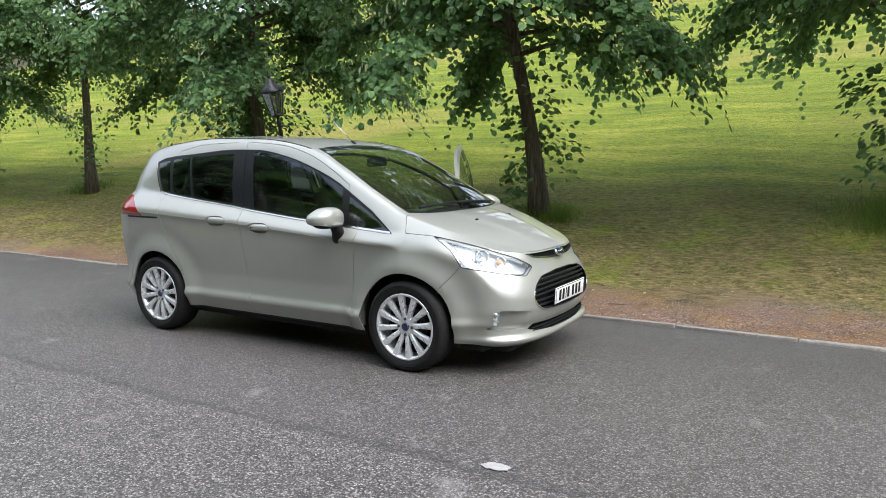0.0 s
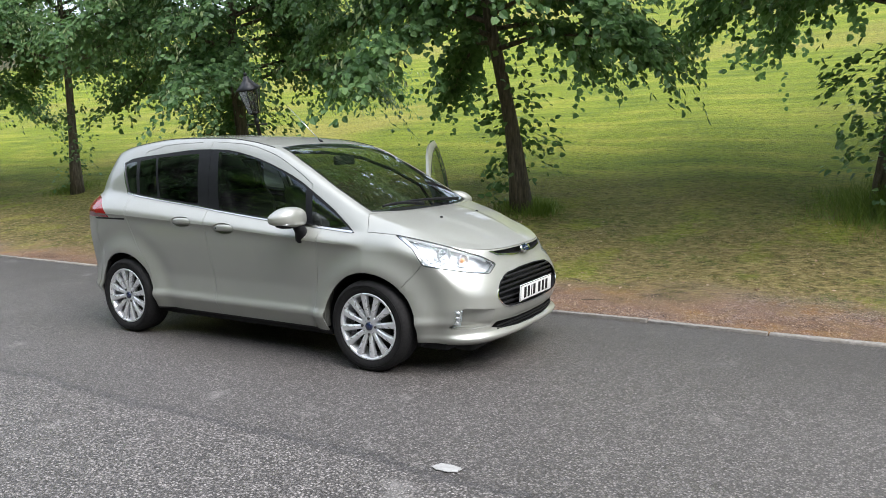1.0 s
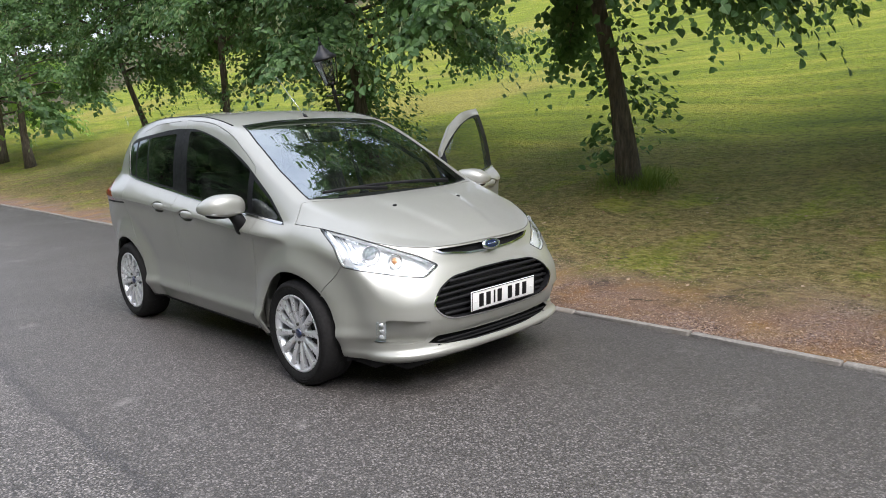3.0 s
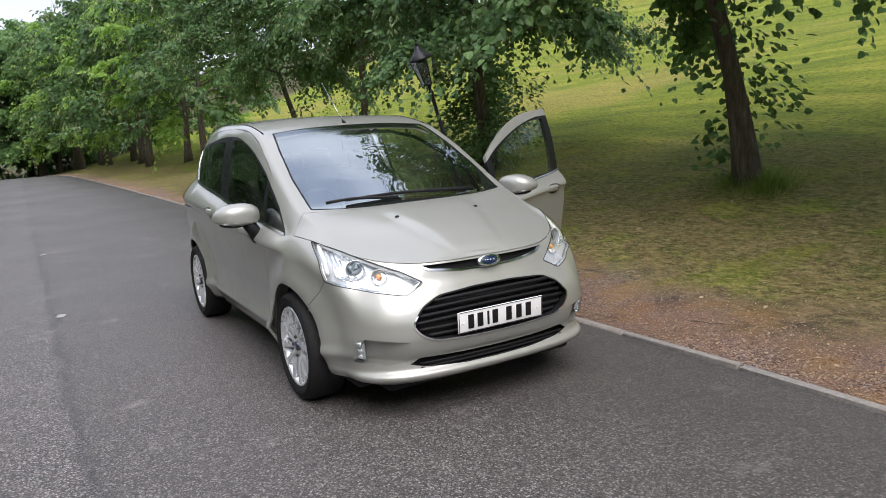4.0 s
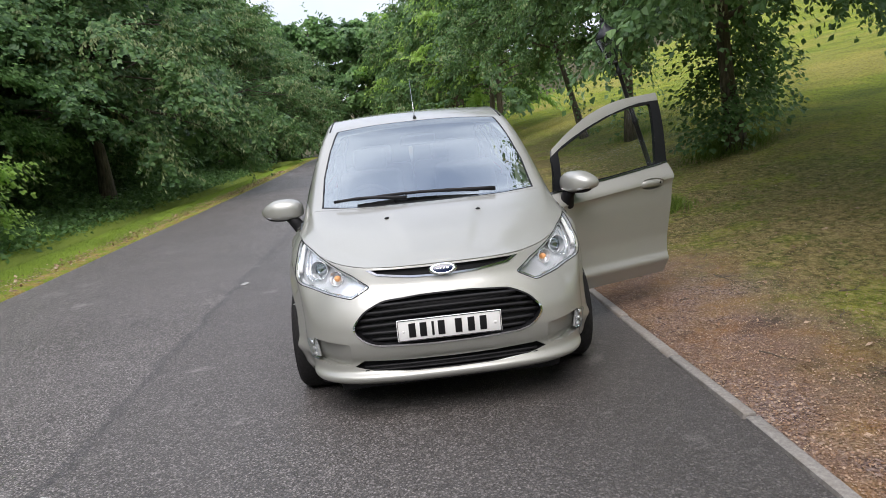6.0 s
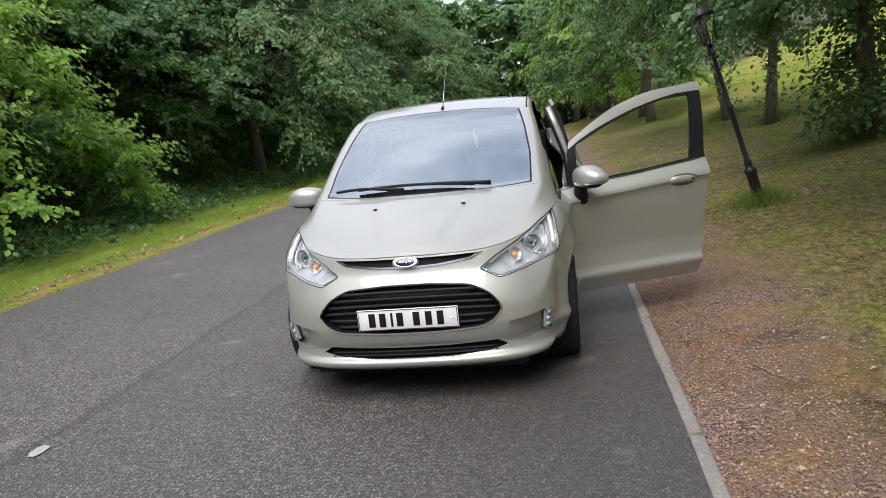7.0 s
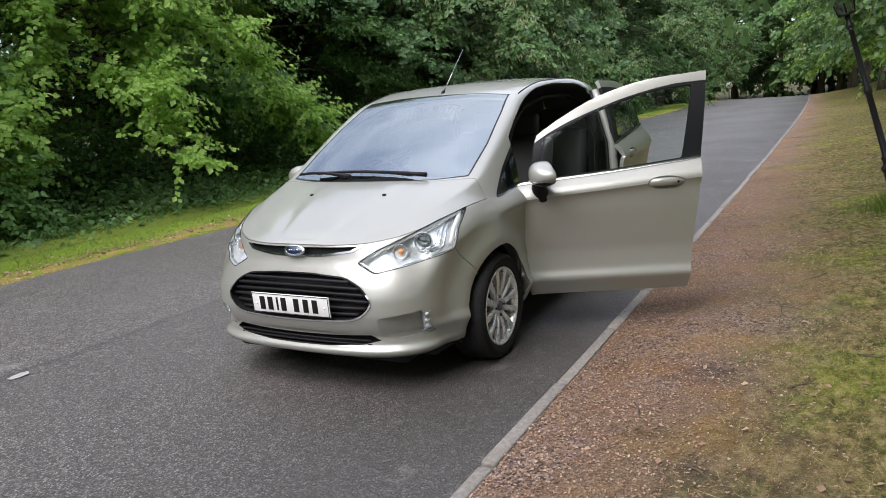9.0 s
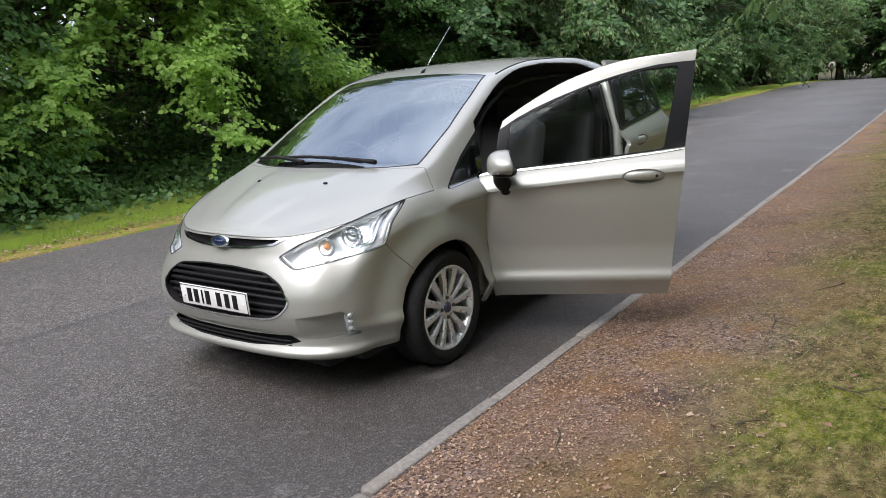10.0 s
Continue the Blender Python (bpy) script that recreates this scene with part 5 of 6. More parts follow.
def mirror(d, s):
    """A door mirror with painted cap, side repeater and black stalk."""
    m = new("door_mirror")
    m.parent = d
    b = bmesh.new()
    ball(b, (0, 0, 0), (1, 1, 1), 32, 20)
    for v in b.verts:
        v.co = Vector((math.copysign(abs(c) ** 0.78, c) * k for c, k in zip(v.co, (0.086, 0.138, 0.080))))
        if v.co.x < -0.035:
            v.co.x = -0.035 + (v.co.x + 0.035) * 0.12
        if v.co.z < -0.035:
            v.co.z = -0.035 + (v.co.z + 0.035) * 0.5
        v.co.z *= 1.0 - 0.35 * max(0.0, v.co.y * s / 0.125) ** 2
        v.co.x -= 0.03 * max(0.0, v.co.y * s / 0.125) ** 2
    bmesh.ops.recalc_face_normals(b, faces=b.faces[:])
    part("mirror_cap", b, M_PAINT, m, "champagne mirror cap")
    b = bmesh.new()
    ball(b, (-0.004, 0.0, -0.036), (0.072, 0.108, 0.03), 24, 12)
    part("mirror_base", b, M_BLACK, m, "black lower housing")
    b = bmesh.new()
    line = [(0.078, -0.05 * s, -0.028), (0.074, 0.02 * s, -0.030), (0.052, 0.08 * s, -0.030), (0.005, 0.118 * s, -0.026)]
    tube(b, line, [0.004, 0.0085, 0.0095, 0.005], 8)
    part("side_repeater", b, M_REFLECT, m, "slim clear side repeater")
    b = bmesh.new()
    ball(b, (-0.038, 0, 0.0), (0.006, 0.108, 0.058), 24, 14)
    part("mirror_glass", b, M_CHROME, m, "mirror glass")
    b = bmesh.new()
    tube(b, [(0.02, -0.045 * s, -0.03), (0.022, -0.085 * s, -0.085), (0.0, -0.12 * s, -0.145), (-0.01, -0.135 * s, -0.175)], [0.036, 0.04, 0.045, 0.03], 12)
    for v in b.verts:
        v.co.x *= 1.1
    part("mirror_stalk", b, M_BLACK, m, "black plastic stalk")
    m.location = (0.685, 0.945 * s, 1.003)


door(2, True), door(3, True)
left_front = door(2, False)
hinge = Matrix.Translation((0.80, 0.835, 0))
left_front.matrix_basis = Matrix.Translation((0.012, 0.0, 0)) @ hinge @ pose(0, 0, 0, 0, 0, -65.6) @ hinge.inverted()
tagged(left_front, "front door swung wide open, with tinted window and mirror")
left_slide = door(3, False)
b = bmesh.new()
tube(b, [(-0.19, 0.775, 0.30), (-0.235, 0.775, 0.7), (-0.275, 0.745, 1.05), (-0.315, 0.66, 1.30), (-0.34, 0.60, 1.46)], [0.038] * 5, 10)
for v in b.verts:
    v.co.x -= 0.02
part("door_pillar", b, M_PAINT, left_slide, "painted pillar along the door's leading edge")
b = bmesh.new()
tube(b, [(-0.165, 0.745, 0.30), (-0.21, 0.745, 0.7), (-0.25, 0.715, 1.05), (-0.29, 0.63, 1.30), (-0.315, 0.575, 1.46)], [0.012] * 5, 8)
part("pillar_seal", b, M_BLACK, left_slide, "black rubber seal")
left_slide.matrix_basis = Matrix.Translation((-0.66, 0.135, 0.0))
tagged(left_slide, "sliding rear door pushed back along the car's flank")

# underbody, arch liners, inner shell
b = bmesh.new()
box(b, (3.5, 1.38, 0.07), (0.0, 0, 0.195), 0.02)
part("floor_pan", b, M_BLACK, car)
for ax in (1.235, -1.235):
    for s in (-1, 1):
        b = bmesh.new()
        n = 26
        outer = [[b.verts.new((ax + 0.378 * math.cos(a), y * s, 0.305 + 0.378 * math.sin(a))) for a in np.linspace(-0.3, math.pi + 0.3, n)] for y in (0.765, 0.55)]
        for k in range(n - 1):
            b.faces.new((outer[0][k], outer[1][k], outer[1][k + 1], outer[0][k + 1]))
        b.faces.new(outer[1])
        part("arch_liner", b, M_BLACK, car)
b = skin(HALF, lambda p, k: k not in (3, 4, 5, 7, 8), both=True)
bmesh.ops.delete(b, geom=[f for f in b.faces if not (f.calc_center_median().z > 1.30 and f.calc_center_median().x < 0.4 and abs(f.calc_center_median().y) < 0.60)], context="FACES")
for v in b.verts:
    v.co.z -= 0.035
    v.co.y *= 0.97
part("headlining", b, M_LINING, car, "pale grey headlining")
# lower nose filler behind the openings, and engine-bay shadow box
b = bmesh.new()
box(b, (0.45, 1.0, 0.36), (1.5, 0, 0.46), 0.03)
part("engine_bay", b, M_BLACK, car)
b = bmesh.new()
box(b, (0.40, 1.16, 0.08), (1.68, 0, 0.185), 0.03)
part("undertray", b, M_BLACK, car)
# door aperture: sill, pillar edge and seals on the open side
for s in (-1, 1):
    b = bmesh.new()
    box(b, (1.80, 0.10, 0.12), (-0.06, 0.728 * s, 0.30), 0.02)
    part("sill", b, M_PAINT, car, "painted inner sill")
    b = bmesh.new()
    box(b, (0.05, 0.11, 0.60), (0.812, 0.735 * s, 0.58), 0.015)
    part("hinge_pillar", b, M_PAINT, car)
    b = bmesh.new()
    tube(b, [(0.79, 0.745 * s, 0.40), (0.82, 0.745 * s, 0.90), (0.69, 0.685 * s, 1.14), (0.45, 0.63 * s, 1.275), (0.15, 0.585 * s, 1.385), (-0.25, 0.57 * s, 1.44), (-0.8, 0.56 * s, 1.445), (-1.10, 0.57 * s, 1.39), (-1.15, 0.68 * s, 1.08), (-0.92, 0.75 * s, 0.55), (-0.88, 0.76 * s, 0.36)], [0.014] * 11, 8)
    part("door_seal", b, M_BLACK, car, "black rubber door seal")
    b = bmesh.new()
    box(b, (0.06, 0.10, 0.85), (-1.19, 0.66 * s, 0.85), 0.02)
    part("rear_pillar", b, M_BLACK, car)

# scuttle, wipers, jets, aerial
b = bmesh.new()
ys = np.linspace(-0.68, 0.68, 15)
tube(b, [(1.262 - 0.22 * y * y, y, 1.006 + 0.012 * abs(y)) for y in ys], [0.011] * 15, 8)
part("scuttle", b, M_BLACK, car)
for root, tip, bend_z in (((1.215, 0.40, 1.035), (1.17, -0.43, 1.06), 0.012), ((1.235, -0.13, 1.035), (1.185, -0.56, 1.058), 0.01)):
    arm = new("wiper")
    arm.parent = car
    r, t = Vector(root), Vector(tip)
    b = bmesh.new()
    tube(b, [r + (t - r) * k + Vector((0, 0, 0.024 + bend_z * math.sin(math.pi * k))) for k in (0, 0.15, 0.35, 0.55)], [0.014, 0.011, 0.008, 0.006], 8)
    part("wiper_arm", b, M_BLACK, arm)
    b = bmesh.new()
    tube(b, [r + (t - r) * k + Vector((0, 0, 0.013 + 0.02 * math.sin(math.pi * k))) for k in np.linspace(0.12, 1.0, 9)], [0.009] * 9, 6)
    part("wiper_blade", b, M_BLACK, arm)
for y in (-0.257, 0.257):
    b = bmesh.new()
    ball(b, (1.462, y, 0.977), (0.012, 0.014, 0.008), 12, 8)
    part("washer_jet", b, M_BLACK, car)
aerial = new("aerial")
aerial.parent = car
b = bmesh.new()
tube(b, [(0.205, 0.0, 1.505), (0.195, 0.0, 1.53), (0.17, 0.0, 1.545)], [0.018, 0.012, 0.006], 10)
part("aerial_foot", b, M_BLACK, aerial)
b = bmesh.new()
tube(b, [(0.175, 0.0, 1.54), (-0.16, 0.0, 1.83)], [0.0034, 0.0024], 6)
part("aerial_rod", b, M_TRIM, aerial, "thin whip aerial")
# roof drip channels
for s in (-1, 1):
    b = bmesh.new()
    tube(b, [(float(RX(u)), (float(RY(u)) - 0.035) * s, float(SZ(u)) + (float(RZ(u)) - float(SZ(u))) * ((float(RY(u)) - 0.035) / float(RY(u))) ** 2.3 - 0.002) for u in np.linspace(11.0, 15.2, 24)], [0.006] * 24, 6)
    part("roof_channel", b, M_BLACK, car, "dark roof joint strip")


# wheels
def wheel():
    w = tagged(new("wheel"), "twelve-spoke silver alloy wheel")
    b = bmesh.new()
    lathe(b, [(0.222, -0.005), (0.232, 0.004), (0.255, 0.010), (0.285, 0.006), (0.300, -0.010), (0.3065, -0.035), (0.3065, -0.165), (0.298, -0.19), (0.25, -0.20), (0.222, -0.19)], (0, 0, 0), sides=64)
    for r0 in (0.262, 0.274):
        lathe(b, [(r0, 0.0095), (r0 + 0.002, 0.0125), (r0 + 0.004, 0.0085)], (0, 0, 0), sides=64)
    part("tyre", b, M_RUBBER, w, "black treaded tyre")
    for k in range(3):
        b = bmesh.new()
        lathe(b, [(0.3069, -0.062 - 0.035 * k), (0.302, -0.064 - 0.035 * k), (0.302, -0.068 - 0.035 * k), (0.3069, -0.070 - 0.035 * k)], (0, 0, 0), sides=64)
        part("tread_groove", b, M_BLACK, w)
    b = bmesh.new()
    lathe(b, [(0.226, -0.004), (0.224, 0.003), (0.216, 0.004), (0.206, -0.006), (0.200, -0.05), (0.195, -0.16), (0.205, -0.19)], (0, 0, 0), sides=64)
    rim = part("rim", b, M_ALLOY, w)
    b = bmesh.new()
    lathe(b, [(0.0, -0.018), (0.040, -0.018), (0.062, -0.016), (0.072, -0.022), (0.070, -0.06)], (0, 0, 0), sides=36)
    part("hub", b, M_ALLOY, rim)
    b = bmesh.new()
    prof = [(0.055, 0.0145, -0.018), (0.10, 0.016, -0.008), (0.15, 0.0185, -0.003), (0.19, 0.0225, -0.003), (0.212, 0.029, -0.002)]
    rows = []
    for r, hw, h in prof:
        rows.append([b.verts.new((r, h - dh, zz)) for zz, dh in ((-hw, 0.026), (-hw, 0.004), (-hw * 0.55, -0.001), (hw * 0.55, -0.001), (hw, 0.004), (hw, 0.026))])
    for a, c in zip(rows, rows[1:]):
        for k in range(5):
            b.faces.new((a[k], a[k + 1], c[k + 1], c[k]))
    bmesh.ops.recalc_face_normals(b, faces=b.faces[:])
    me = bpy.data.meshes.new("spoke")
    b.normal_update()
    b.to_mesh(me)
    b.free()
    me.materials.append(M_ALLOY)
    for k in range(12):
        sp = new("spoke", me)
        sp.parent = rim
        sp.matrix_basis = pose(0, 0, 0, 0, 30 * k + 8, 0)
    b = bmesh.new()
    lathe(b, [(0.0, -0.006), (0.022, -0.007), (0.027, -0.010), (0.028, -0.02)], (0, 0, 0), sides=28)
    part("centre_cap", b, M_BLUE, rim, "dark blue centre cap")
    for k in range(4):
        b = bmesh.new()
        a = math.pi / 2 * k
        lathe(b, [(0.0, -0.006), (0.007, -0.006), (0.0095, -0.009), (0.0095, -0.02)], (0.053 * math.cos(a), 0, 0.053 * math.sin(a)), sides=6)
        part("wheel_nut", b, M_DARKSTEEL, rim)
    b = bmesh.new()
    lathe(b, [(0.0, -0.075), (0.13, -0.075), (0.132, -0.08), (0.132, -0.095)], (0, 0, 0), sides=40)
    part("brake_disc", b, M_DARKSTEEL, rim)
    b = bmesh.new()
    lathe(b, [(0.0, -0.12), (0.20, -0.12)], (0, 0, 0), sides=32)
    part("wheel_back", b, M_BLACK, rim)
    return w


first = wheel()
first.parent = car
spots = ((1.235, 0.845, 0, 0), (-1.235, 0.845, 0, 20), (1.235, -0.845, 180, 0), (-1.235, -0.845, 180, 33))
for i, (x, y, turn, spin) in enumerate(spots):
    m = Matrix.Translation((x, y, 0.302)) @ pose(0, 0, 0, 0, 0, turn) @ pose(0, 0, 0, 0, spin, 0)
    if i:
        copy_thing(first, m)
    else:
        first.matrix_basis = m


# cabin
def seat(x, y, wide=0.50):
    st = tagged(new("seat"), "charcoal cloth seat")
    st.parent = car
    for nm in ("seat_cushion", "seat_back", "headrest"):
        b = bmesh.new()
        if nm == "seat_cushion":
            box(b, (0.52, wide, 0.16), (0.0, 0, 0.50), 0.05)
        elif nm == "seat_back":
            box(b, (0.15, wide * 0.98, 0.62), (-0.30, 0, 0.86), 0.055, pose(0, 0, 0, 0, -16, 0))
        else:
            box(b, (0.10, 0.26, 0.18), (-0.40, 0, 1.24), 0.04, pose(0, 0, 0, 0, -12, 0))
        part(nm, b, M_CLOTH, st)
    st.location = (x, y, 0)


seat(0.05, 0.37), seat(0.05, -0.37)
seat(-0.85, 0.30, 0.62), seat(-0.85, -0.32, 0.62)
b = bmesh.new()
line = [(0.62, 0.86), (0.60, 0.94), (0.70, 0.985), (0.95, 1.0), (1.20, 1.0), (1.22, 0.7), (0.75, 0.62)]
ys = np.linspace(-0.66, 0.66, 9)
rows = [[b.verts.new((x - 0.04 * (y / 0.66) ** 2, y, z - 0.02 * (y / 0.66) ** 2)) for x, z in line] for y in ys]
for a, c in zip(rows, rows[1:]):
    for k in range(len(line) - 1):
        b.faces.new((a[k], a[k + 1], c[k + 1], c[k]))
bmesh.ops.recalc_face_normals(b, faces=b.faces[:])
part("dashboard", b, M_DASH, car, "dark grey dashboard")
wheel_ = new("steering_wheel")
wheel_.parent = car
b = bmesh.new()
tube(b, [(0, 0.185 * math.cos(a), 0.185 * math.sin(a)) for a in np.linspace(0, 2 * math.pi, 33)], [0.015] * 33, 8, False)
part("wheel_rim", b, M_DASH, wheel_)
b = bmesh.new()
box(b, (0.05, 0.16, 0.10), (0.02, 0, 0), 0.02)
box(b, (0.02, 0.34, 0.03), (0.02, 0, 0), 0.008)
part("wheel_boss", b, M_DASH, wheel_)
wheel_.matrix_basis = Matrix.Translation((0.50, -0.37, 0.93)) @ pose(0, 0, 0, 0, 22, 0)
b = bmesh.new()
box(b, (0.03, 0.24, 0.07), (0.42, 0, 1.375), 0.012)
part("rear_view_mirror", b, M_BLACK, car)
b = bmesh.new()
box(b, (0.9, 0.22, 0.28), (0.35, 0, 0.45), 0.04)
part("centre_console", b, M_DASH, car)
b = bmesh.new()
box(b, (0.5, 1.25, 0.5), (-1.55, 0, 0.75), 0.05)
part("load_bay", b, M_CLOTH, car)
HALF.free()

# ---- kerb ----
kerb = tagged(new("kerb"), "low weathered concrete edging stones along the road", "kerb", kind="structure")
LONG = 0.915


def kerb_mesh(seed):
    rnd = random.Random(seed)
    b = bmesh.new()
    box(b, (LONG - 0.008, KERB_OUT - KERB_IN, 0.16), (0, 0, -0.08), 0.012)
    for v in b.verts:
        v.co += Vector((rnd.uniform(-0.002, 0.002), rnd.uniform(-0.003, 0.003), rnd.uniform(-0.003, 0.002)))
    me = bpy.data.meshes.new("kerb_stone")
    b.normal_update()
    b.to_mesh(me)
    b.free()
    me.materials.append(M_CONCRETE)
    me.shade_smooth()
    me.set_sharp_from_angle(angle=radians(50))
    return me


kerb_kinds = [kerb_mesh(i) for i in range(5)]
for i in range(86):
    x = 13.0 - LONG * i
    st = new("kerb_stone", kerb_kinds[i % 5])
    st.parent = kerb
    rnd = random.Random(i * 7)
    st.matrix_basis = Matrix.Translation((x, (KERB_IN + KERB_OUT) / 2 + float(bend(x)) + rnd.uniform(-0.004, 0.004), float(lie(np.float64(x))) + 0.022 + rnd.uniform(-0.004, 0.004))) @ pose(0, 0, 0, rnd.uniform(-1.5, 1.5), rnd.uniform(-0.3, 0.3), rnd.uniform(-0.4, 0.4) - math.degrees(math.atan(-0.00084 * min(x, 0))) * -1)

# ---- leaf litter, turf blades, twigs ----
rng = np.random.default_rng(3)


def scatter(n, xa, xb, y0, spread_y, size, material, name, label, category, up, long=1.0, shape_fine=False, droop=0.0):
    x = rng.uniform(xa, xb, n)
    y = y0 + spread_y(n) + bend(x)
    z = height(x, y) + 0.003 + 0.004 * rng.random(n)
    if up:
        ways = np.column_stack([rng.normal(0, 0.5, n), rng.normal(0, 0.5, n), rng.uniform(0.25, 1.0, n)])
    else:
        ways = np.column_stack([rng.normal(0, 1, n), rng.normal(0, 1, n), rng.normal(0.12, 0.12, n)])
    me = leaves(np.column_stack([x, y, z]), ways, size(n), rng, material, name, droop=droop, fine=shape_fine, flat=0.25)
    return tagged(new(name, me), label, category, kind="stuff")


scatter(60000, -7, 5, KERB_OUT, lambda n: np.abs(rng.normal(0, 0.5, n)) + 0.005, lambda n: rng.uniform(0.005, 0.016, n), M_LITTER, "leaf_litter", "brown and rust-coloured dead leaf litter on bare soil", "leaf litter", False)
scatter(1500, -14, 6, KERB_OUT, lambda n: rng.uniform(0.1, 3.6, n), lambda n: rng.uniform(0.018, 0.04, n), M_LITTER, "fallen_leaves", "pale dry fallen leaves strewn over the grass", "fallen leaves", False)
scatter(5000, -30, 8, ROAD_LEFT - 0.28, lambda n: rng.normal(0, 0.16, n), lambda n: rng.uniform(0.02, 0.06, n), M_LITTER, "verge_litter", "orange-brown leaves gathered along the far verge", "leaf litter", False)


def blades(n, xa, xb, ya, yb, lo, hi, material, name, label, patchy=0.0, lying=0.5, thin_edge=0.0, clumps=0.0):
    x = rng.uniform(xa, xb, n)
    y = rng.uniform(ya, yb, n)
    if patchy:
        keep = (np.sin(x * 2.1 + 1.3 * np.sin(y * 1.7)) * np.sin(y * 2.6 + x * 0.6) + rng.normal(0, 0.25, n)) > patchy
        x, y = x[keep], y[keep]
    if thin_edge:
        keep = rng.random(len(x)) < np.clip((y - thin_edge) / 1.8, 0.04, 1.0) * np.clip(0.65 + 0.5 * np.sin(x * 3.1 + 2 * np.sin(y * 2.3)) * np.sin(y * 3.7 - x), 0, 1)
        x, y = x[keep], y[keep]
    if clumps:
        keep = np.sin(x * 31 + 3 * np.sin(y * 13 + x * 2)) * np.sin(y * 43 + 3 * np.sin(x * 17 - y)) + rng.normal(0, 0.3, len(x)) > clumps
        x, y = x[keep], y[keep]
    n = len(x)
    a = rng.uniform(0, 2 * math.pi, n)
    tall = rng.uniform(lo, hi, n)
    wide = 0.0032 + 0.035 * tall
    z = height(x, y) - 0.004
    tip = np.column_stack([x + rng.normal(0, lying, n) * tall, y + rng.normal(0, lying, n) * tall, z + tall * rng.uniform(0.3, 1, n) / (0.6 + lying)])
    d = np.column_stack([np.cos(a), np.sin(a), 0 * a]) * wide[:, None] / 2
    p = np.column_stack([x, y, z])
    v = np.stack([p - d, p + d, tip], 1).reshape(-1, 3)
    me = grids(name, v, np.arange(3 * n).reshape(-1, 3), material)
    return tagged(new(name, me), label, "grass", kind="stuff")


blades(420000, -6.0, 6.5, 1.75, 7.0, 0.02, 0.05, M_GRASS, "turf_blades", "short dry mown grass", -0.75, 1.3, 1.75, -0.12)
blades(220000, -2.0, 3.6, 2.1, 4.4, 0.012, 0.03, M_GRASS, "cropped_turf", "closely mown straw-coloured turf", -0.9, 1.1, 1.9)
blades(80000, -6, 5.0, 2.3, 6.6, 0.018, 0.045, M_TUFT, "green_turf", "patches of greener grass", 0.3, 0.8)
blades(22000, -14, 3.0, ROAD_LEFT - 1.25, ROAD_LEFT - 0.2, 0.03, 0.09, M_TUFT, "verge_grass", "lush mown grass on the far verge", -0.6)

blades(40000, -20, 3.0, -8.5, -6.7, 0.03, 0.09, M_TUFT, "ditch_grass", "rough grass beyond the roadside ditch", -0.7)


def tuft(x, y, r, n, hi):
    rad = np.abs(rng.normal(0, r, n))
    a = rng.uniform(0, 2 * math.pi, n)
    px, py = x + rad * np.cos(a), y + rad * np.sin(a)
    z = height(px, py) - 0.005
    tall = hi * rng.uniform(0.4, 1.0, n) * np.exp(-((rad / r) ** 2) * 0.35)
    b = rng.uniform(0, 2 * math.pi, n)
    d = np.column_stack([np.cos(b), np.sin(b), 0 * b]) * 0.006
    tip = np.column_stack([px + rng.normal(0, 0.45, n) * tall, py + rng.normal(0, 0.45, n) * tall, z + tall])
    p = np.column_stack([px, py, z])
    v = np.stack([p - d, p + d, tip], 1).reshape(-1, 3)
    me = grids("grass_tuft", v, np.arange(3 * n).reshape(-1, 3), M_TUFT)
    return tagged(new("grass_tuft", me), "unmown long grass round a trunk or post", "grass", "tufts round trunks and posts", "stuff")


for x, y, r, n, hi in ((-3.05, 3.0, 0.25, 800, 0.26), (-0.43, 5.15, 0.32, 1200, 0.24), (-6.3, 5.35, 0.5, 1800, 0.4), (-12.2, 5.65, 0.4, 900, 0.25), (4.15, 5.5, 0.6, 2600, 0.4), (-17.0, 5.55, 0.5, 1200, 0.4), (-0.05, 5.0, 0.2, 600, 0.26)):
    tuft(x, y, r, n, hi)


def fallen_twig(x, y, long, turn, fork):
    b = bmesh.new()
    z = 0.012
    pts = [(0, 0, z), (long * 0.3, 0.008, z), (long * 0.65, -0.004, z - 0.004), (long, 0.012, z + 0.004)]
    tube(b, pts, [0.0042, 0.0036, 0.0028, 0.0015], 7)
    if fork:
        tube(b, [pts[1], (long * 0.45, 0.07, z + 0.01), (long * 0.55, 0.13, z)], [0.003, 0.0025, 0.0015], 6)
    ob = link_mesh("fallen_twig", b, M_BARK)
    ob.matrix_basis = Matrix.Translation((x, y, float(height(x, y)))) @ pose(0, 0, 0, 0, 0, turn)
    return tagged(ob, "thin dark fallen twig on the ground", "twig", "fallen twigs")


for args in ((1.05, 2.62, 0.30, 70, True), (1.75, 1.72, 0.22, 25, False), (0.1, 2.2, 0.35, 10, True), (-0.6, 2.45, 0.28, -30, False), (1.5, 2.35, 0.18, 140, False), (2.3, 2.05, 0.2, 55, False), (-1.6, 1.8, 0.3, 15, True), (0.55, 1.75, 0.16, 100, False)):
    fallen_twig(*args)


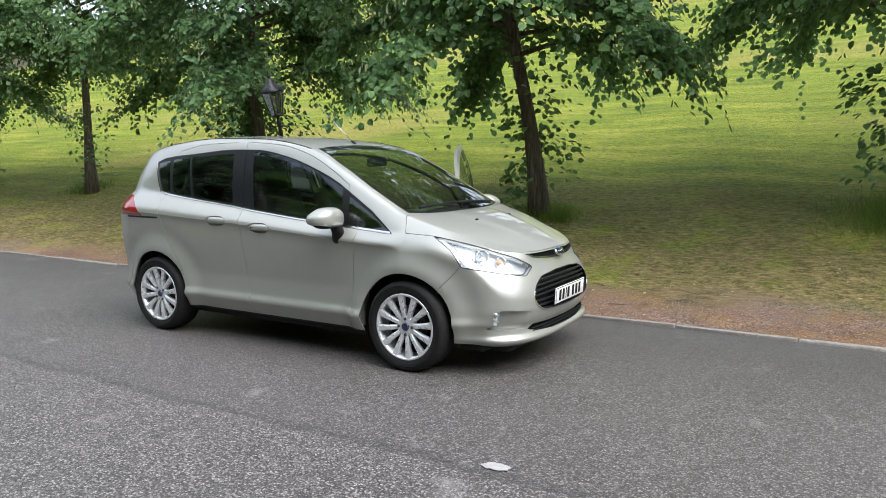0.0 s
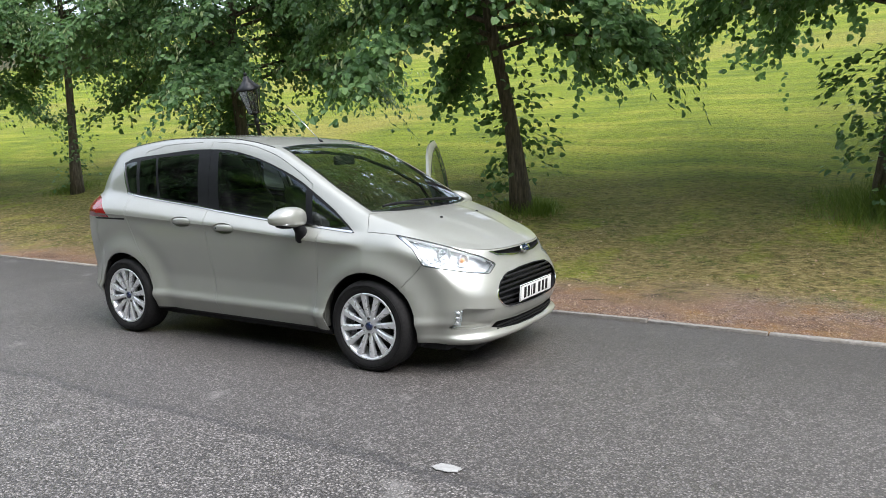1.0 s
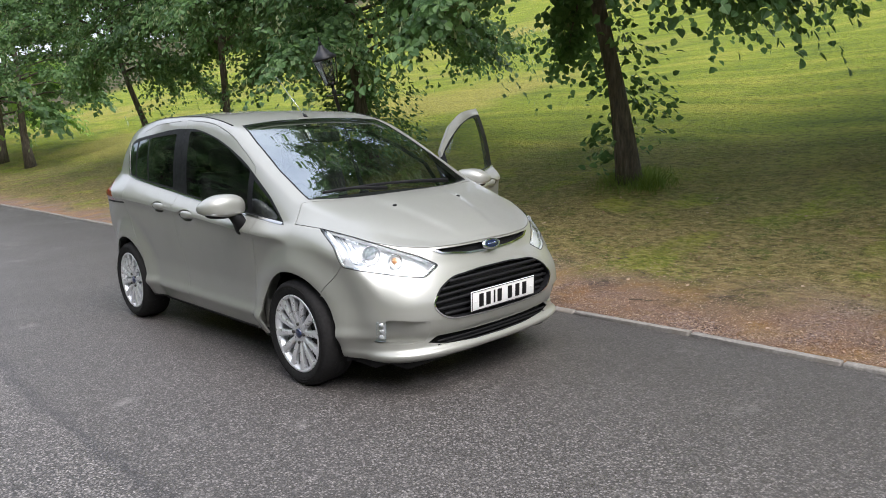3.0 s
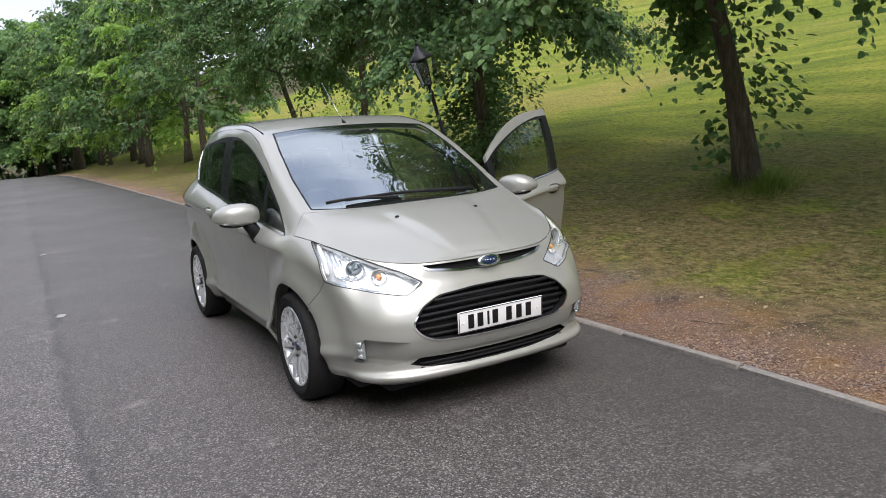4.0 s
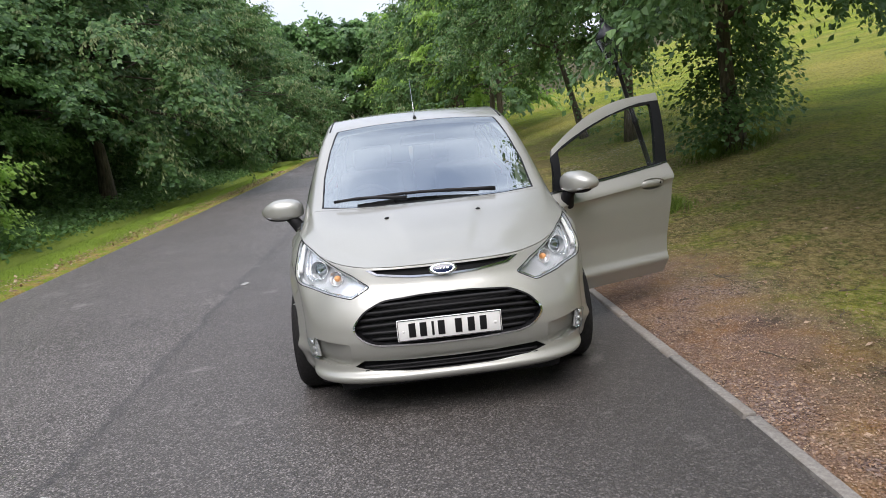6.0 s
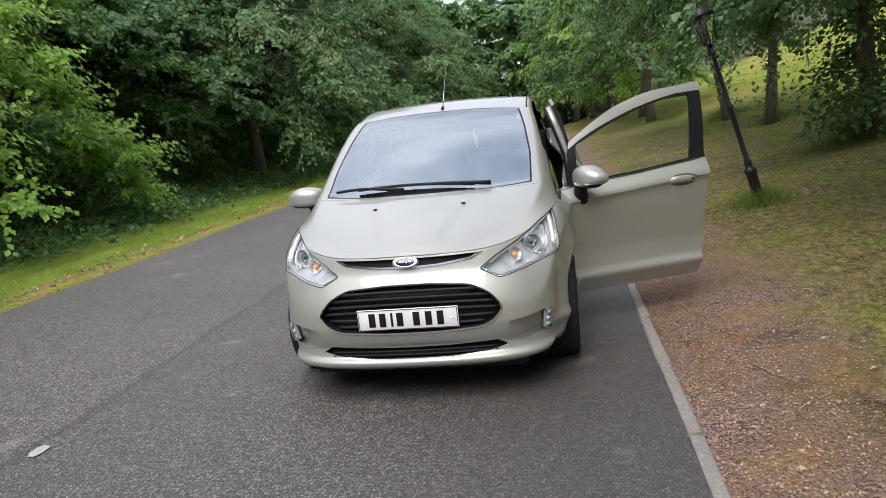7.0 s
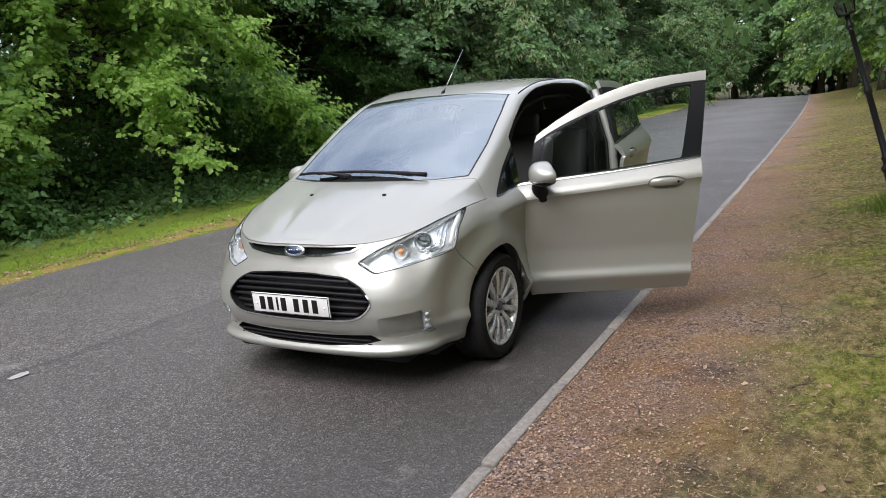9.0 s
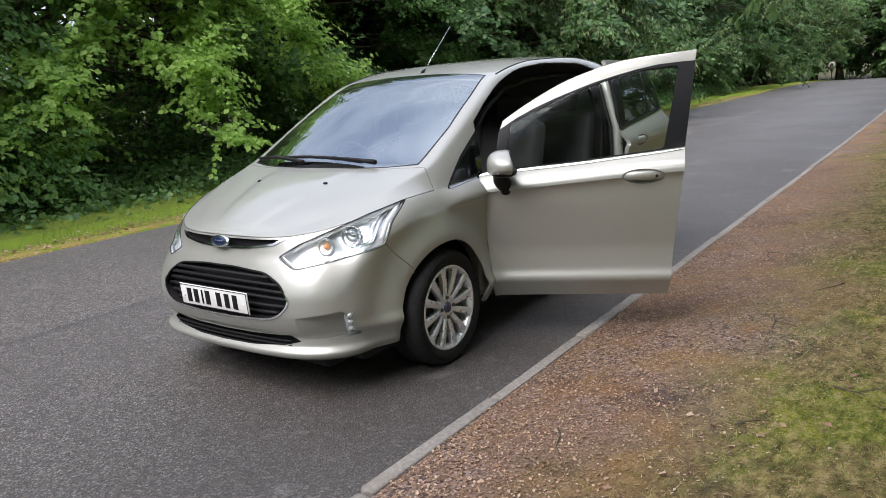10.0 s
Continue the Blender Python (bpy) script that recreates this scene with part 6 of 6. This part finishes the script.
# ---- leaning lamp post ----
def lamp_post():
    lp = tagged(new("lamp_post"), "black cast iron lantern post leaning over the verge", "lamp post")
    b = bmesh.new()
    prof = [(0.085, -0.1), (0.085, 0.04), (0.07, 0.06), (0.066, 0.36), (0.078, 0.38), (0.078, 0.41), (0.05, 0.43), (0.046, 0.47), (0.056, 0.49), (0.035, 0.52), (0.032, 1.10), (0.042, 1.12), (0.042, 1.15), (0.030, 1.17), (0.026, 1.72), (0.038, 1.74), (0.038, 1.765), (0.02, 1.79), (0.03, 1.86)]
    tube(b, [(0, 0, h) for r, h in prof], [0.88 * r for r, h in prof], 16)
    part("post", b, M_IRON, lp)
    b = bmesh.new()
    tube(b, [(-0.16, 0, 1.71), (0.16, 0, 1.71)], [0.009, 0.009], 8)
    ball(b, (-0.165, 0, 1.71), (0.016, 0.016, 0.016), 10, 8)
    ball(b, (0.165, 0, 1.71), (0.016, 0.016, 0.016), 10, 8)
    part("ladder_bar", b, M_IRON, lp)
    lantern = new("lantern")
    lantern.parent = lp
    b = bmesh.new()
    tube(b, [(0, 0, 1.85), (0, 0, 1.875)], [0.075, 0.08], 6)
    part("lantern_base", b, M_IRON, lantern)
    b = bmesh.new()
    tube(b, [(0, 0, 2.165), (0, 0, 2.185), (0, 0, 2.24), (0, 0, 2.30), (0, 0, 2.34)], [0.155, 0.16, 0.095, 0.045, 0.03], 6)
    ball(b, (0, 0, 2.36), (0.022, 0.022, 0.03), 10, 8)
    tube(b, [(0, 0, 2.38), (0, 0, 2.45)], [0.01, 0.003], 8)
    part("lantern_cap", b, M_IRON, lantern, "black roof with finial")
    for k in range(6):
        a, c = math.pi / 3 * k, math.pi / 3 * (k + 1)
        lo0, hi0 = Vector((0.078 * math.cos(a), 0.078 * math.sin(a), 1.87)), Vector((0.14 * math.cos(a), 0.14 * math.sin(a), 2.17))
        lo1, hi1 = Vector((0.078 * math.cos(c), 0.078 * math.sin(c), 1.87)), Vector((0.14 * math.cos(c), 0.14 * math.sin(c), 2.17))
        b = bmesh.new()
        tube(b, [lo0, hi0], [0.007, 0.007], 6)
        part("glazing_bar", b, M_IRON, lantern)
        b = bmesh.new()
        b.faces.new([b.verts.new(p * 1.0) for p in (lo0 * 0.99 + lo1 * 0.0, lo1, hi1, hi0)])
        bmesh.ops.solidify(b, geom=b.faces[:], thickness=0.003)
        part("lantern_pane", b, M_LANTERN, lantern, "dusty lantern glass", False)
    x, y = -3.05, 3.0
    lp.matrix_basis = Matrix.Translation((x, y, float(height(x, y)))) @ pose(0, 0, 0, 15.5, 0.5, 0)
    return lp


lamp_post()

# ---- speed sign far along the road ----
sign = tagged(new("road_sign"), "small round red-ringed speed sign on a grey post", "road sign")
b = bmesh.new()
tube(b, [(0, 0, -0.2), (0, 0, 1.5)], [0.03, 0.03], 8)
part("sign_post", b, M_DARKSTEEL, sign)
for nm, r, x, mat in (("sign_ring", 0.30, 0.035, M_REDSIGN), ("sign_face", 0.262, 0.042, M_PLATE)):
    b = bmesh.new()
    lathe(b, [(0.0, 0.0), (r, 0.0), (r, -0.008), (0.0, -0.008)], (0, 0, 0), sides=32)
    part(nm, b, mat, sign).matrix_basis = Matrix.Translation((x, 0, 1.24)) @ pose(0, 0, 0, 0, 0, -90)
for y in (-0.07, 0.07):
    b = bmesh.new()
    box(b, (0.004, 0.075, 0.2), (0.046, y, 1.24))
    part("sign_bar", b, M_BLACK, sign)
sx = -64.2
sign.matrix_basis = Matrix.Translation((sx, -6.62, float(lie(np.float64(sx))))) @ pose(0, 0, 0, 0, 0, -4)
